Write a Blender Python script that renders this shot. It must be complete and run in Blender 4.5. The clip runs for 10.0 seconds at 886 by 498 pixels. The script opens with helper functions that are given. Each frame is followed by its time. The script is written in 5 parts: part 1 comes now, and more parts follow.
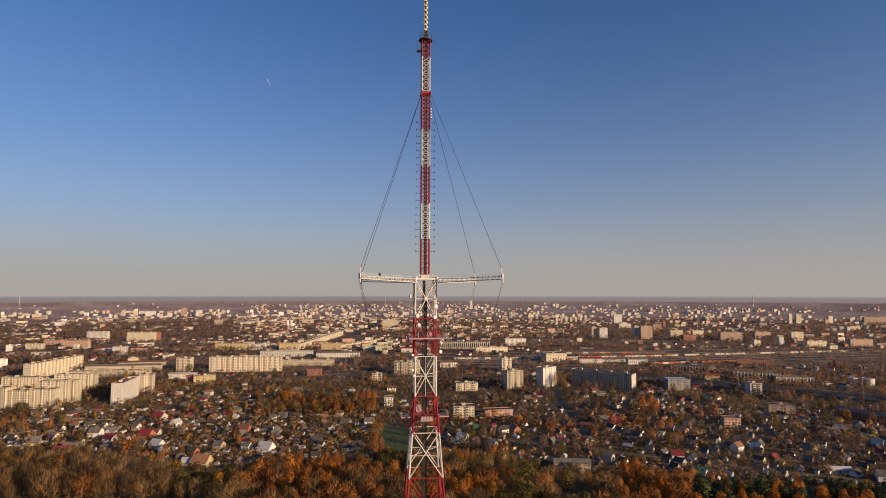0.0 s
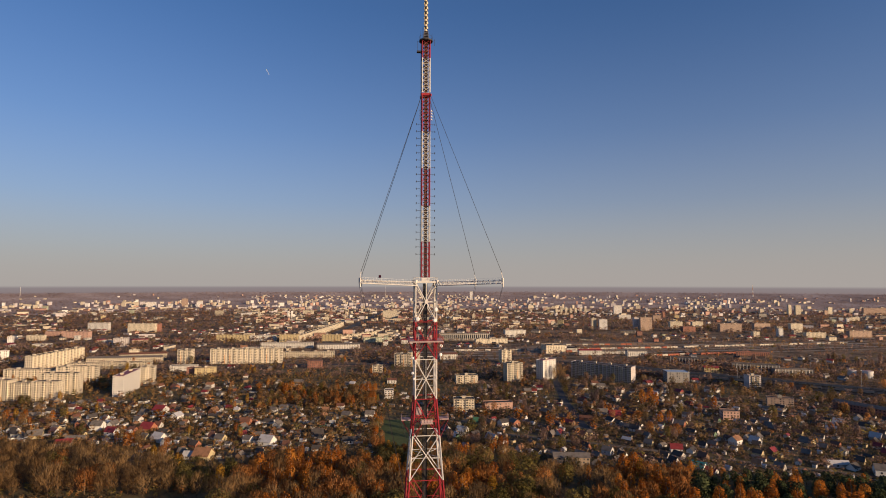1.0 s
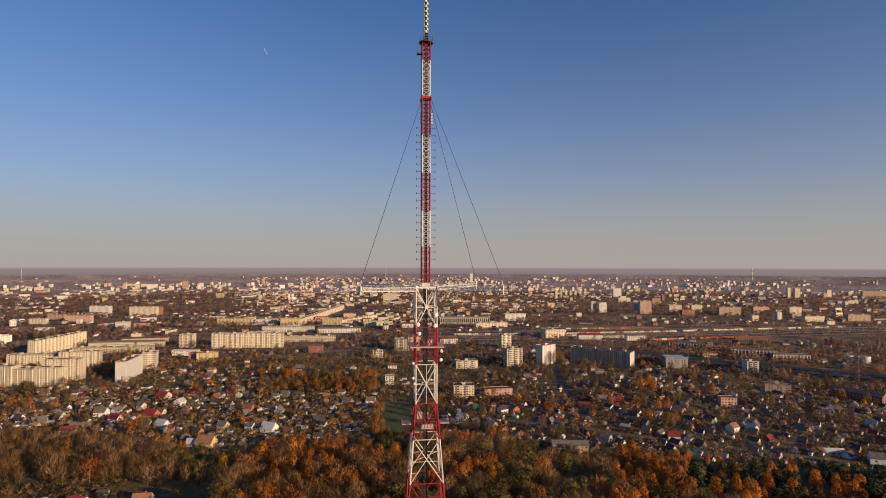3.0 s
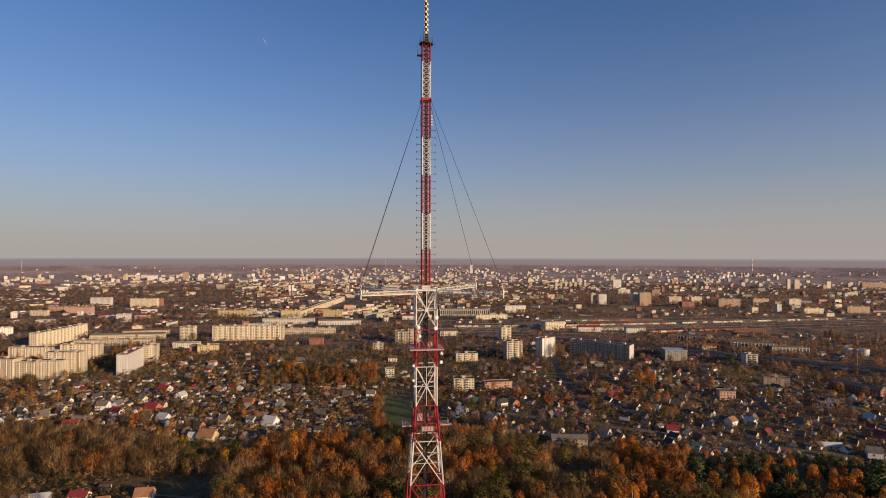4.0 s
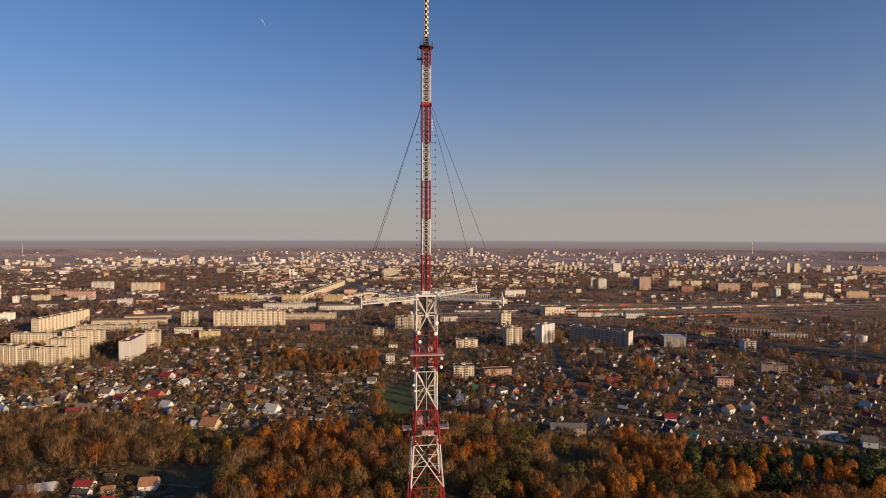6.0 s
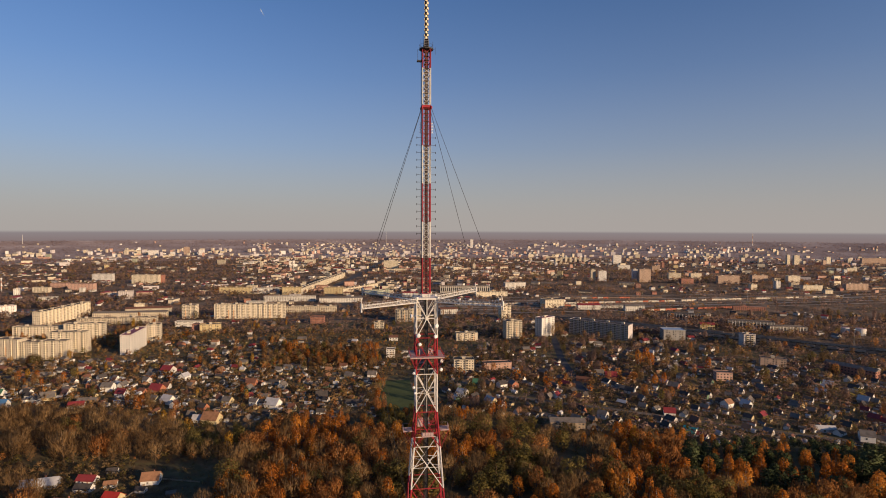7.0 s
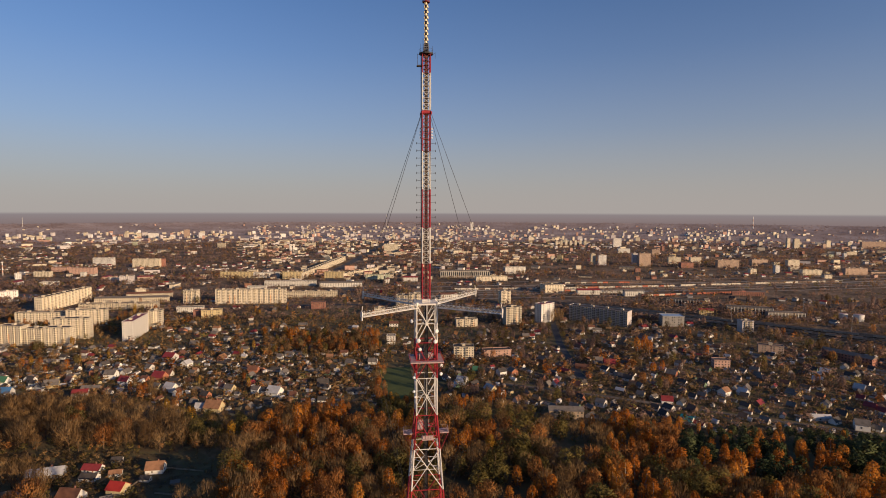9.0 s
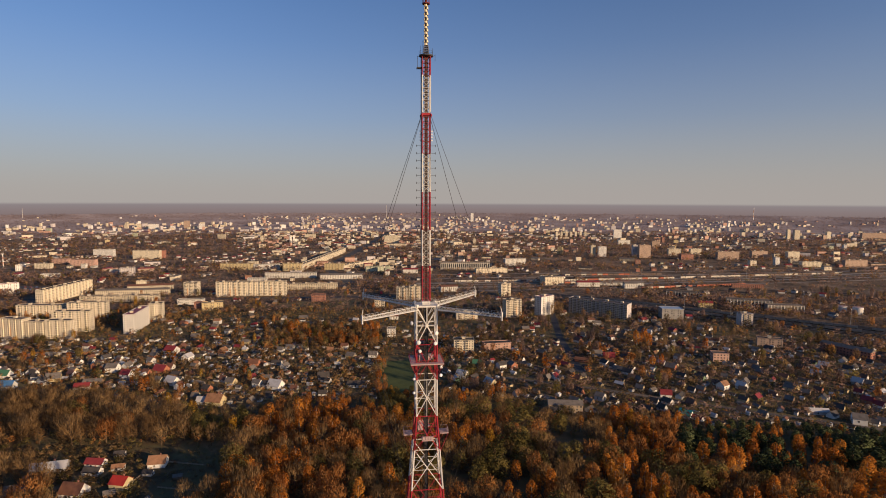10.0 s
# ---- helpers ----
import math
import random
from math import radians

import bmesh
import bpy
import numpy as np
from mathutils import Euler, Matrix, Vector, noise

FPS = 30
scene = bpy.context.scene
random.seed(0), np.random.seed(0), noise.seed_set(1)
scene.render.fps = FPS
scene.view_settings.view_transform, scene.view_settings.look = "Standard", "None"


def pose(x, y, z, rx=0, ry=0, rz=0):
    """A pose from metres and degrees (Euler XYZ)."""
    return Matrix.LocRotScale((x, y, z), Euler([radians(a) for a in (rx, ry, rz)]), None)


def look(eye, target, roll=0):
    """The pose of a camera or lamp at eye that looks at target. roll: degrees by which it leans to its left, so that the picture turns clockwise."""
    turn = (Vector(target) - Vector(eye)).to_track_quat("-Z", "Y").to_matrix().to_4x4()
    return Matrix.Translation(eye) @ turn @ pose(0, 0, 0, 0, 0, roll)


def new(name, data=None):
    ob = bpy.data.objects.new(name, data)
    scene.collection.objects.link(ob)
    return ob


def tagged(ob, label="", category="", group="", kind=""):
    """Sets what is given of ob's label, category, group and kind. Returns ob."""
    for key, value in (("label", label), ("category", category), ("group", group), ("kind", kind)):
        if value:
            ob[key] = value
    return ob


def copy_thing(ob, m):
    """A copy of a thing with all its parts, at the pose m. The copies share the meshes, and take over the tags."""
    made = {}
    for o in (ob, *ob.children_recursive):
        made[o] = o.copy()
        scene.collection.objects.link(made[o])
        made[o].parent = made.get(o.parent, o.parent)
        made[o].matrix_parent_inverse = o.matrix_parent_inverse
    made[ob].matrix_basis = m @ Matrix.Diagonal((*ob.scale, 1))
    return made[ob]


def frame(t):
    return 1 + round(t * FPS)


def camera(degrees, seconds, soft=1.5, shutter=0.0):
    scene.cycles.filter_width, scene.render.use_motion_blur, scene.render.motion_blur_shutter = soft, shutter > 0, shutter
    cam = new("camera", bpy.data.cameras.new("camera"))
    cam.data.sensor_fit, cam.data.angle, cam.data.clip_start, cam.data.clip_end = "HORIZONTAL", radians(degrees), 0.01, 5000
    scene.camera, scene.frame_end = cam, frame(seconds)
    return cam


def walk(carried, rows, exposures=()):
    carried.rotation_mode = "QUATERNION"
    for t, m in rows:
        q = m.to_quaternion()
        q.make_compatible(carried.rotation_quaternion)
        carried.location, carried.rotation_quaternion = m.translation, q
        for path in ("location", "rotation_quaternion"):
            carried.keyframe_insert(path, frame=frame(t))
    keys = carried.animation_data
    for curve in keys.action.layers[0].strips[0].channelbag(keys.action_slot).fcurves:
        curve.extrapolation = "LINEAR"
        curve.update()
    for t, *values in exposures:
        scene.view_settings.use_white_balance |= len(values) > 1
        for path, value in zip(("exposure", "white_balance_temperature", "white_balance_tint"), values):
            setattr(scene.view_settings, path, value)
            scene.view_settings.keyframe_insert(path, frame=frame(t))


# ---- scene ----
cam = camera(77.2, 10.0, soft=0.98)
PATH = [
    (0, (-8.78, -169.59, 144.18), (-0.39, -70.26, 152.15), 0.05),
    (0.5, (-8.80, -169.58, 146.12), (-0.42, -70.19, 153.22), 0.06),
    (1, (-8.82, -169.58, 148.02), (-0.44, -70.13, 154.25), 0.07),
    (1.5, (-8.84, -169.59, 149.88), (-0.46, -70.08, 155.26), 0.08),
    (2, (-8.86, -169.60, 151.72), (-0.48, -70.05, 156.24), 0.08),
    (2.5, (-8.87, -169.61, 153.53), (-0.50, -70.03, 157.21), 0.09),
    (3.25, (-8.89, -169.64, 156.23), (-0.53, -70.02, 158.65), 0.10),
    (4, (-8.90, -169.69, 158.91), (-0.55, -70.04, 160.09), 0.11),
    (4.5, (-8.90, -169.72, 160.69), (-0.56, -70.07, 161.06), 0.12),
    (5, (-8.90, -169.77, 162.48), (-0.57, -70.11, 162.04), 0.12),
    (5.5, (-8.90, -169.81, 164.27), (-0.58, -70.17, 163.02), 0.13),
    (6.25, (-8.90, -169.89, 166.97), (-0.59, -70.27, 164.52), 0.14),
    (7, (-8.89, -169.98, 169.68), (-0.60, -70.39, 166.03), 0.15),
    (7.5, (-8.88, -170.05, 171.51), (-0.60, -70.49, 167.05), 0.16),
    (8, (-8.87, -170.12, 173.33), (-0.60, -70.60, 168.06), 0.17),
    (8.5, (-8.86, -170.20, 175.17), (-0.60, -70.73, 169.08), 0.17),
    (9, (-8.84, -170.28, 177.01), (-0.59, -70.87, 170.08), 0.18),
    (9.5, (-8.82, -170.37, 178.84), (-0.59, -71.02, 171.07), 0.19),
    (10, (-8.80, -170.47, 180.68), (-0.58, -71.18, 172.04), 0.19),
]
walk(cam, [(t, look(eye, target, roll)) for t, eye, target, roll in PATH])

# ---- light ----
SUN_AZ, SUN_EL = radians(-41), radians(13)      # the sun stands to the right of the tower and a little behind the camera
to_sun = Vector((math.cos(SUN_AZ) * math.cos(SUN_EL), math.sin(SUN_AZ) * math.cos(SUN_EL), math.sin(SUN_EL)))
HAZE = (3.95, 3.55, 3.32, 1)
scene.view_settings.exposure = 0.25
world = bpy.data.worlds.new("world")
scene.world = world
world.use_nodes = True
wn, wl = world.node_tree.nodes, world.node_tree.links
sky = wn.new("ShaderNodeTexSky")
sky.sky_type, sky.sun_disc = "NISHITA", False
sky.sun_elevation, sky.sun_rotation = SUN_EL, radians(90) - SUN_AZ
sky.altitude, sky.air_density, sky.dust_density, sky.ozone_density = 150, 1.0, 0.6, 5.0
# a layer of autumn haze over the horizon, thinning with height
co = wn.new("ShaderNodeTexCoord")
sep = wn.new("ShaderNodeSeparateXYZ")
wl.new(co.outputs["Generated"], sep.inputs[0])
haze = wn.new("ShaderNodeValToRGB")
haze.color_ramp.interpolation = "B_SPLINE"
for i, (p, a) in enumerate(((0.0, 0.97), (0.06, 0.80), (0.14, 0.42), (0.26, 0.15), (0.45, 0.0))):
    e = haze.color_ramp.elements[i] if i < 2 else haze.color_ramp.elements.new(p)
    e.position, e.color = p, (a, a, a, 1)
wl.new(sep.outputs["Z"], haze.inputs[0])
mix = wn.new("ShaderNodeMix")
mix.data_type = "RGBA"
wl.new(haze.outputs[0], mix.inputs["Factor"])
blue = wn.new("ShaderNodeMix")
blue.data_type, blue.blend_type = "RGBA", "MULTIPLY"
blue.inputs["Factor"].default_value = 1.0
wl.new(sky.outputs[0], blue.inputs[6])
blue.inputs[7].default_value = (0.90, 1.0, 1.14, 1)
wl.new(blue.outputs[2], mix.inputs[6])
mix.inputs[7].default_value = HAZE
# hazed woods at the very horizon, far beyond the built ground, painted into the sky
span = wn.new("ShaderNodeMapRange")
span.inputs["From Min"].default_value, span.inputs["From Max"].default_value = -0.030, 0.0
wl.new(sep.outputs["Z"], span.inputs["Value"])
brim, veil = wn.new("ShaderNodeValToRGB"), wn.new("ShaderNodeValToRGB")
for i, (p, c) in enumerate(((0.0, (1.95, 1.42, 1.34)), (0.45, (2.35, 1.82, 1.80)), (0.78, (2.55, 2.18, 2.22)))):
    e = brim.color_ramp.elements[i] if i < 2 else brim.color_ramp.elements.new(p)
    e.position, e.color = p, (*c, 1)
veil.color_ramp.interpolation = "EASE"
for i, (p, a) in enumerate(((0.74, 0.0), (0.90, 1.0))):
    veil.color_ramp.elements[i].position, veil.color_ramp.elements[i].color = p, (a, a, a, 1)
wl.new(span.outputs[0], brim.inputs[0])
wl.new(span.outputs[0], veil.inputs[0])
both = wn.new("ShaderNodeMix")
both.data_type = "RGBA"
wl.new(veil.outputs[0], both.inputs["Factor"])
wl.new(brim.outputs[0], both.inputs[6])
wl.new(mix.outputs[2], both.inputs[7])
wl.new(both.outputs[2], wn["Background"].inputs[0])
wn["Background"].inputs[1].default_value = 0.088
sun = new("sun", bpy.data.lights.new("sun", "SUN"))
sun.data.energy, sun.data.angle, sun.data.color = 5.0, radians(0.5), (1.0, 0.705, 0.44)
sun.matrix_world = look(to_sun * 300, (0, 0, 0))


# ---- materials ----
def mat(name, stops, scale=1.0, rough=0.8, metal=0.0, detail=4.0, island=0.0, obj=0.0, fine=0.0, bump=0.0):
    """A noise of the given size over colour stops, with finer grain, and variation by piece or by object."""
    m = bpy.data.materials.new(name)
    m.use_nodes = True
    n, l = m.node_tree.nodes, m.node_tree.links
    b = n["Principled BSDF"]
    b.inputs["Roughness"].default_value, b.inputs["Metallic"].default_value = rough, metal
    b.inputs["Specular IOR Level"].default_value = 0.3
    geo = n.new("ShaderNodeNewGeometry")
    tex = n.new("ShaderNodeTexNoise")
    tex.inputs["Scale"].default_value, tex.inputs["Detail"].default_value = scale, detail
    l.new(geo.outputs["Position"], tex.inputs["Vector"])
    value = tex.outputs["Fac"]

    def add(source, amount):
        nonlocal value
        k = n.new("ShaderNodeMath")
        k.operation = "MULTIPLY_ADD"
        l.new(source, k.inputs[0])
        k.inputs[1].default_value = amount
        off = n.new("ShaderNodeMath")
        off.operation = "ADD"
        l.new(value, off.inputs[0])
        off.inputs[1].default_value = -amount / 2
        l.new(off.outputs[0], k.inputs[2])
        value = k.outputs[0]
    if fine:
        t2 = n.new("ShaderNodeTexNoise")
        t2.inputs["Scale"].default_value, t2.inputs["Detail"].default_value = scale * 9.7, 3
        l.new(geo.outputs["Position"], t2.inputs["Vector"])
        add(t2.outputs["Fac"], fine)
    if island:
        add(geo.outputs["Random Per Island"], island)
    if obj:
        add(n.new("ShaderNodeObjectInfo").outputs["Random"], obj)
    ramp = n.new("ShaderNodeValToRGB")
    e = ramp.color_ramp.elements
    while len(e) < len(stops):
        e.new(0.5)
    for i, (p, c) in enumerate(stops):
        e[i].position, e[i].color = p, (*c, 1)
    l.new(value, ramp.inputs[0])
    l.new(ramp.outputs[0], b.inputs["Base Color"])
    if bump:
        bp = n.new("ShaderNodeBump")
        bp.inputs["Strength"].default_value, bp.inputs["Distance"].default_value = bump, 0.1
        l.new(tex.outputs["Fac"], bp.inputs["Height"])
        l.new(bp.outputs[0], b.inputs["Normal"])
    return m


def paint(name, c, spread=0.18, scale=0.8, **k):
    """A worn paint or plaster of one colour."""
    lo, hi = [v * (1 - spread) for v in c], [min(0.9, v * (1 + spread * 0.6)) for v in c]
    return mat(name, [(0.25, lo), (0.5, c), (0.75, hi)], scale, fine=0.3, **k)


RED = paint("red_steel_paint", (0.31, 0.023, 0.032), 0.3, 0.6, rough=0.55)
OLDRED = paint("weathered_dark_red_paint", (0.15, 0.022, 0.02), 0.3, 0.8, rough=0.65)
WHITE = paint("white_steel_paint", (0.64, 0.61, 0.55), 0.16, 0.6, rough=0.5)
STEEL = paint("galvanised_steel", (0.20, 0.20, 0.21), 0.3, 2.0, rough=0.5, metal=0.5)
DARK = paint("dark_cable", (0.035, 0.033, 0.035), 0.3, 2.0, rough=0.6)
FEEDER = paint("weathered_brown_feeder", (0.15, 0.105, 0.08), 0.35, 1.5, rough=0.6)
CREAM = paint("cream_fibreglass", (0.74, 0.60, 0.36), 0.12, 1.5, rough=0.5)
DISH = paint("white_dish_plastic", (0.78, 0.77, 0.74), 0.06, 1.5, rough=0.45)
DECK = paint("grey_pink_deck_plate", (0.41, 0.29, 0.27), 0.2, 1.2, rough=0.7)
GLASS = mat("window_glass", [(0.25, (0.035, 0.037, 0.042)), (0.6, (0.11, 0.105, 0.10)), (0.8, (0.26, 0.235, 0.19))], 0.4, rough=0.15, island=0.6, obj=0.6)

GROUND = mat("autumn_ground", [(0.30, (0.060, 0.041, 0.020)), (0.42, (0.110, 0.077, 0.036)), (0.52, (0.118, 0.098, 0.040)), (0.62, (0.18, 0.120, 0.060)), (0.75, (0.26, 0.180, 0.10))], 0.011, 0.95, detail=9, fine=0.6)
# far land: distance haze is mixed into the base colour
HAZED_LAND = mat("hazed_far_land", [(0.3, (0.24, 0.18, 0.155)), (0.5, (0.33, 0.255, 0.225)), (0.7, (0.43, 0.345, 0.305))], 0.004, 0.95, detail=8, fine=0.4)
LAWN = mat("mown_grass", [(0.3, (0.045, 0.062, 0.018)), (0.7, (0.085, 0.105, 0.030))], 0.06, 0.95, fine=0.4)
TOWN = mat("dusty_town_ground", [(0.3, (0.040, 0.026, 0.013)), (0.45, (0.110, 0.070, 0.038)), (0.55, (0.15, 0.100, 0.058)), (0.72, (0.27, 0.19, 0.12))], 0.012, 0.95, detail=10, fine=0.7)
GRAVEL = mat("pale_yard_gravel", [(0.3, (0.22, 0.175, 0.13)), (0.7, (0.42, 0.35, 0.27))], 0.02, 0.95, detail=9, fine=0.4)
ASPHALT = mat("asphalt", [(0.3, (0.045, 0.045, 0.047)), (0.7, (0.085, 0.08, 0.078))], 0.05, 0.9, fine=0.3)
BALLAST = mat("track_ballast", [(0.3, (0.060, 0.050, 0.042)), (0.7, (0.17, 0.14, 0.11))], 0.03, 0.95, detail=8, fine=0.4)

WALLS = {
    "panel": paint("cream_concrete_panel", (0.62, 0.54, 0.40), 0.2, 0.25, obj=0.3),
    "pale": paint("pale_yellow_render", (0.64, 0.56, 0.41), 0.2, 0.25, obj=0.3),
    "white": paint("white_render", (0.66, 0.63, 0.57), 0.15, 0.25, obj=0.3),
    "white_low": paint("whitewashed_brick", (0.60, 0.57, 0.50), 0.18, 0.25, obj=0.3),
    "khru": paint("grey_cream_brick", (0.52, 0.45, 0.33), 0.22, 0.25, obj=0.4),
    "yellow": paint("ochre_yellow_render", (0.54, 0.43, 0.23), 0.2, 0.25, obj=0.4),
    "brick": paint("orange_brick", (0.45, 0.26, 0.15), 0.25, 0.4, obj=0.3),
    "brown": paint("brown_brick", (0.42, 0.30, 0.22), 0.25, 0.3, obj=0.5),
    "red": paint("red_brick", (0.33, 0.15, 0.105), 0.3, 0.3, obj=0.5),
    "pink": paint("faded_pink_render", (0.48, 0.30, 0.23), 0.25, 0.3, obj=0.3),
    "grey": paint("grey_mauve_panel", (0.50, 0.455, 0.43), 0.22, 0.25, obj=0.3),
    "grey_low": paint("grey_block_wall", (0.30, 0.28, 0.25), 0.22, 0.25, obj=0.3),
    "green_low": paint("pale_green_render", (0.44, 0.46, 0.33), 0.2, 0.3, obj=0.3),
    "depot": paint("weathered_depot_wall", (0.26, 0.23, 0.19), 0.3, 0.2, obj=0.3),
    "shed": paint("timber_shed_wall", (0.30, 0.23, 0.16), 0.3, 0.3, obj=0.3),
}
FLATROOF = mat("bitumen_roof", [(0.3, (0.05, 0.042, 0.038)), (0.7, (0.13, 0.10, 0.085))], 0.08, 0.95, fine=0.3, obj=0.4)
PANELBRICK = paint("orange_balcony_panel", (0.50, 0.30, 0.17), 0.25, 0.4, obj=0.3)
HOUSE_WALLS = [("white", paint("white_house_plaster", (0.68, 0.66, 0.60), 0.15, 0.5)), ("pale grey", paint("grey_silicate_brick", (0.48, 0.46, 0.42), 0.2, 0.5)),
               ("yellow", paint("yellow_timber_wall", (0.48, 0.39, 0.22), 0.2, 0.5)), ("brown timber", paint("brown_timber_wall", (0.20, 0.13, 0.08), 0.3, 0.5)),
               ("red brick", paint("house_red_brick", (0.34, 0.14, 0.08), 0.3, 0.5)), ("green", paint("green_timber_wall", (0.14, 0.22, 0.14), 0.3, 0.5))]
HOUSE_ROOFS = [("grey slate", paint("grey_asbestos_slate", (0.15, 0.13, 0.112), 0.35, 0.35)), ("dark slate", paint("dark_slate", (0.065, 0.056, 0.05), 0.35, 0.35)),
               ("dark red metal", paint("dark_red_metal_roof", (0.22, 0.035, 0.035), 0.25, 0.35, rough=0.5)), ("brown", paint("brown_metal_roof", (0.16, 0.075, 0.045), 0.3, 0.35, rough=0.55)),
               ("rusty", paint("rusty_sheet_roof", (0.27, 0.14, 0.075), 0.35, 0.35)), ("green metal", paint("green_metal_roof", (0.055, 0.15, 0.085), 0.3, 0.35, rough=0.5)),
               ("pale grey metal", paint("pale_grey_metal_roof", (0.44, 0.43, 0.42), 0.2, 0.35, rough=0.5)), ("blue metal", paint("blue_metal_roof", (0.06, 0.15, 0.30), 0.2, 0.35, rough=0.5)),
               ("bright red metal", paint("bright_red_metal_roof", (0.34, 0.032, 0.022), 0.2, 0.35, rough=0.5)), ("turquoise metal", paint("turquoise_metal_roof", (0.05, 0.36, 0.33), 0.15, 0.35, rough=0.5))]
BRICK = paint("chimney_brick", (0.30, 0.14, 0.09), 0.3, 0.8)

BARK = mat("brown_bark", [(0.3, (0.075, 0.047, 0.028)), (0.7, (0.19, 0.125, 0.078))], 0.9, 0.95, island=0.2, obj=0.4)
BIRCH = mat("pale_birch_bark", [(0.3, (0.20, 0.17, 0.14)), (0.7, (0.50, 0.45, 0.38))], 0.9, 0.9, obj=0.4)


def leaf(name, stops, scale=0.045, thin=0.48, piece=0.12):
    """Leaves or twigs of one kind: tints that change from tree to tree, and light that shines through thin leaves."""
    m = mat(name, stops, scale, 0.85, detail=1.0, island=piece)
    n, l = m.node_tree.nodes, m.node_tree.links
    n["Principled BSDF"].inputs["Specular IOR Level"].default_value = 0.1
    glow = n.new("ShaderNodeBsdfTranslucent")
    l.new(n["Principled BSDF"].inputs["Base Color"].links[0].from_socket, glow.inputs["Color"])
    blend = n.new("ShaderNodeMixShader")
    blend.inputs[0].default_value = thin
    l.new(n["Principled BSDF"].outputs[0], blend.inputs[1])
    l.new(glow.outputs[0], blend.inputs[2])
    l.new(blend.outputs[0], n["Material Output"].inputs["Surface"])
    return m


ORANGE = leaf("orange_autumn_leaves", [(0.25, (0.33, 0.104, 0.019)), (0.42, (0.50, 0.178, 0.032)), (0.58, (0.59, 0.233, 0.040)), (0.75, (0.65, 0.31, 0.058))])
RUST = leaf("rusty_brown_leaves", [(0.25, (0.25, 0.104, 0.036)), (0.42, (0.41, 0.178, 0.058)), (0.58, (0.49, 0.225, 0.072)), (0.75, (0.55, 0.28, 0.10))])
TWIG = leaf("bare_brown_twigs", [(0.25, (0.19, 0.112, 0.050)), (0.5, (0.33, 0.200, 0.086)), (0.75, (0.44, 0.285, 0.128))], thin=0.4)
OLIVE = leaf("olive_green_leaves", [(0.25, (0.115, 0.095, 0.030)), (0.5, (0.205, 0.162, 0.050)), (0.75, (0.30, 0.225, 0.072))])
GOLD = leaf("golden_yellow_leaves", [(0.25, (0.36, 0.18, 0.025)), (0.5, (0.52, 0.29, 0.040)), (0.75, (0.60, 0.39, 0.07))])
PINE = leaf("dark_pine_needles", [(0.25, (0.035, 0.045, 0.020)), (0.5, (0.062, 0.078, 0.033)), (0.75, (0.105, 0.118, 0.050))], thin=0.1)
# twigs greyed in the base colour to stand in for distance haze
PALE = leaf("hazed_grey_brown_twigs", [(0.2, (0.19, 0.122, 0.095)), (0.5, (0.28, 0.185, 0.145)), (0.8, (0.37, 0.25, 0.195))], 0.02, 0.5, 0.06)
SCRUB = leaf("dark_garden_scrub", [(0.2, (0.085, 0.058, 0.030)), (0.5, (0.165, 0.113, 0.058)), (0.8, (0.25, 0.175, 0.09))], 0.03, 0.5, 0.08)
# far twigs paled and tinted mauve: distance haze lies in their colour
MIST = leaf("haze_tinted_far_twigs", [(0.2, (0.19, 0.135, 0.12)), (0.5, (0.27, 0.195, 0.175)), (0.8, (0.35, 0.26, 0.235))], 0.01)
SPECIES = {"orange": ORANGE, "rust": RUST, "bare": TWIG, "olive": OLIVE, "gold": GOLD, "pine": PINE, "pale": PALE, "scrub": SCRUB, "mauve": MIST}


# ---- mesh tools ----
class Shape:
    """Collects corners and faces of one mesh."""

    def __init__(self):
        self.v, self.f = [], []

    def solid(self, corners, faces):
        k = len(self.v)
        self.v += [tuple(c) for c in corners]
        self.f += [tuple(k + i for i in f) for f in faces]
        return self

    def box(self, c, s, yaw=0.0):
        ca, sa = math.cos(yaw), math.sin(yaw)
        pts = []
        for dx, dy, dz in ((-1, -1, -1), (1, -1, -1), (1, 1, -1), (-1, 1, -1), (-1, -1, 1), (1, -1, 1), (1, 1, 1), (-1, 1, 1)):
            x, y = dx * s[0] / 2, dy * s[1] / 2
            pts.append((c[0] + x * ca - y * sa, c[1] + x * sa + y * ca, c[2] + dz * s[2] / 2))
        return self.solid(pts, [(0, 3, 2, 1), (4, 5, 6, 7), (0, 1, 5, 4), (1, 2, 6, 5), (2, 3, 7, 6), (3, 0, 4, 7)])

    def beam(self, a, b, w, sides=4, w2=None):
        a, b = Vector(a), Vector(b)
        d = (b - a).normalized()
        u = d.cross(Vector((0, 0, 1)) if abs(d.z) < 0.95 else Vector((1, 0, 0))).normalized()
        v = d.cross(u)
        turn = [(math.cos(2 * math.pi * (i + 0.5) / sides), math.sin(2 * math.pi * (i + 0.5) / sides)) for i in range(sides)]
        r, r2 = w / 2, (w if w2 is None else w2) / 2
        pts = [a + (u * c + v * s) * r for c, s in turn] + [b + (u * c + v * s) * r2 for c, s in turn]
        return self.solid(pts, [(i, (i + 1) % sides, sides + (i + 1) % sides, sides + i) for i in range(sides)] + [tuple(range(sides))[::-1], tuple(range(sides, 2 * sides))])

    def mesh(self, name):
        m = bpy.data.meshes.new(name)
        m.from_pydata(self.v, [], self.f)
        return m


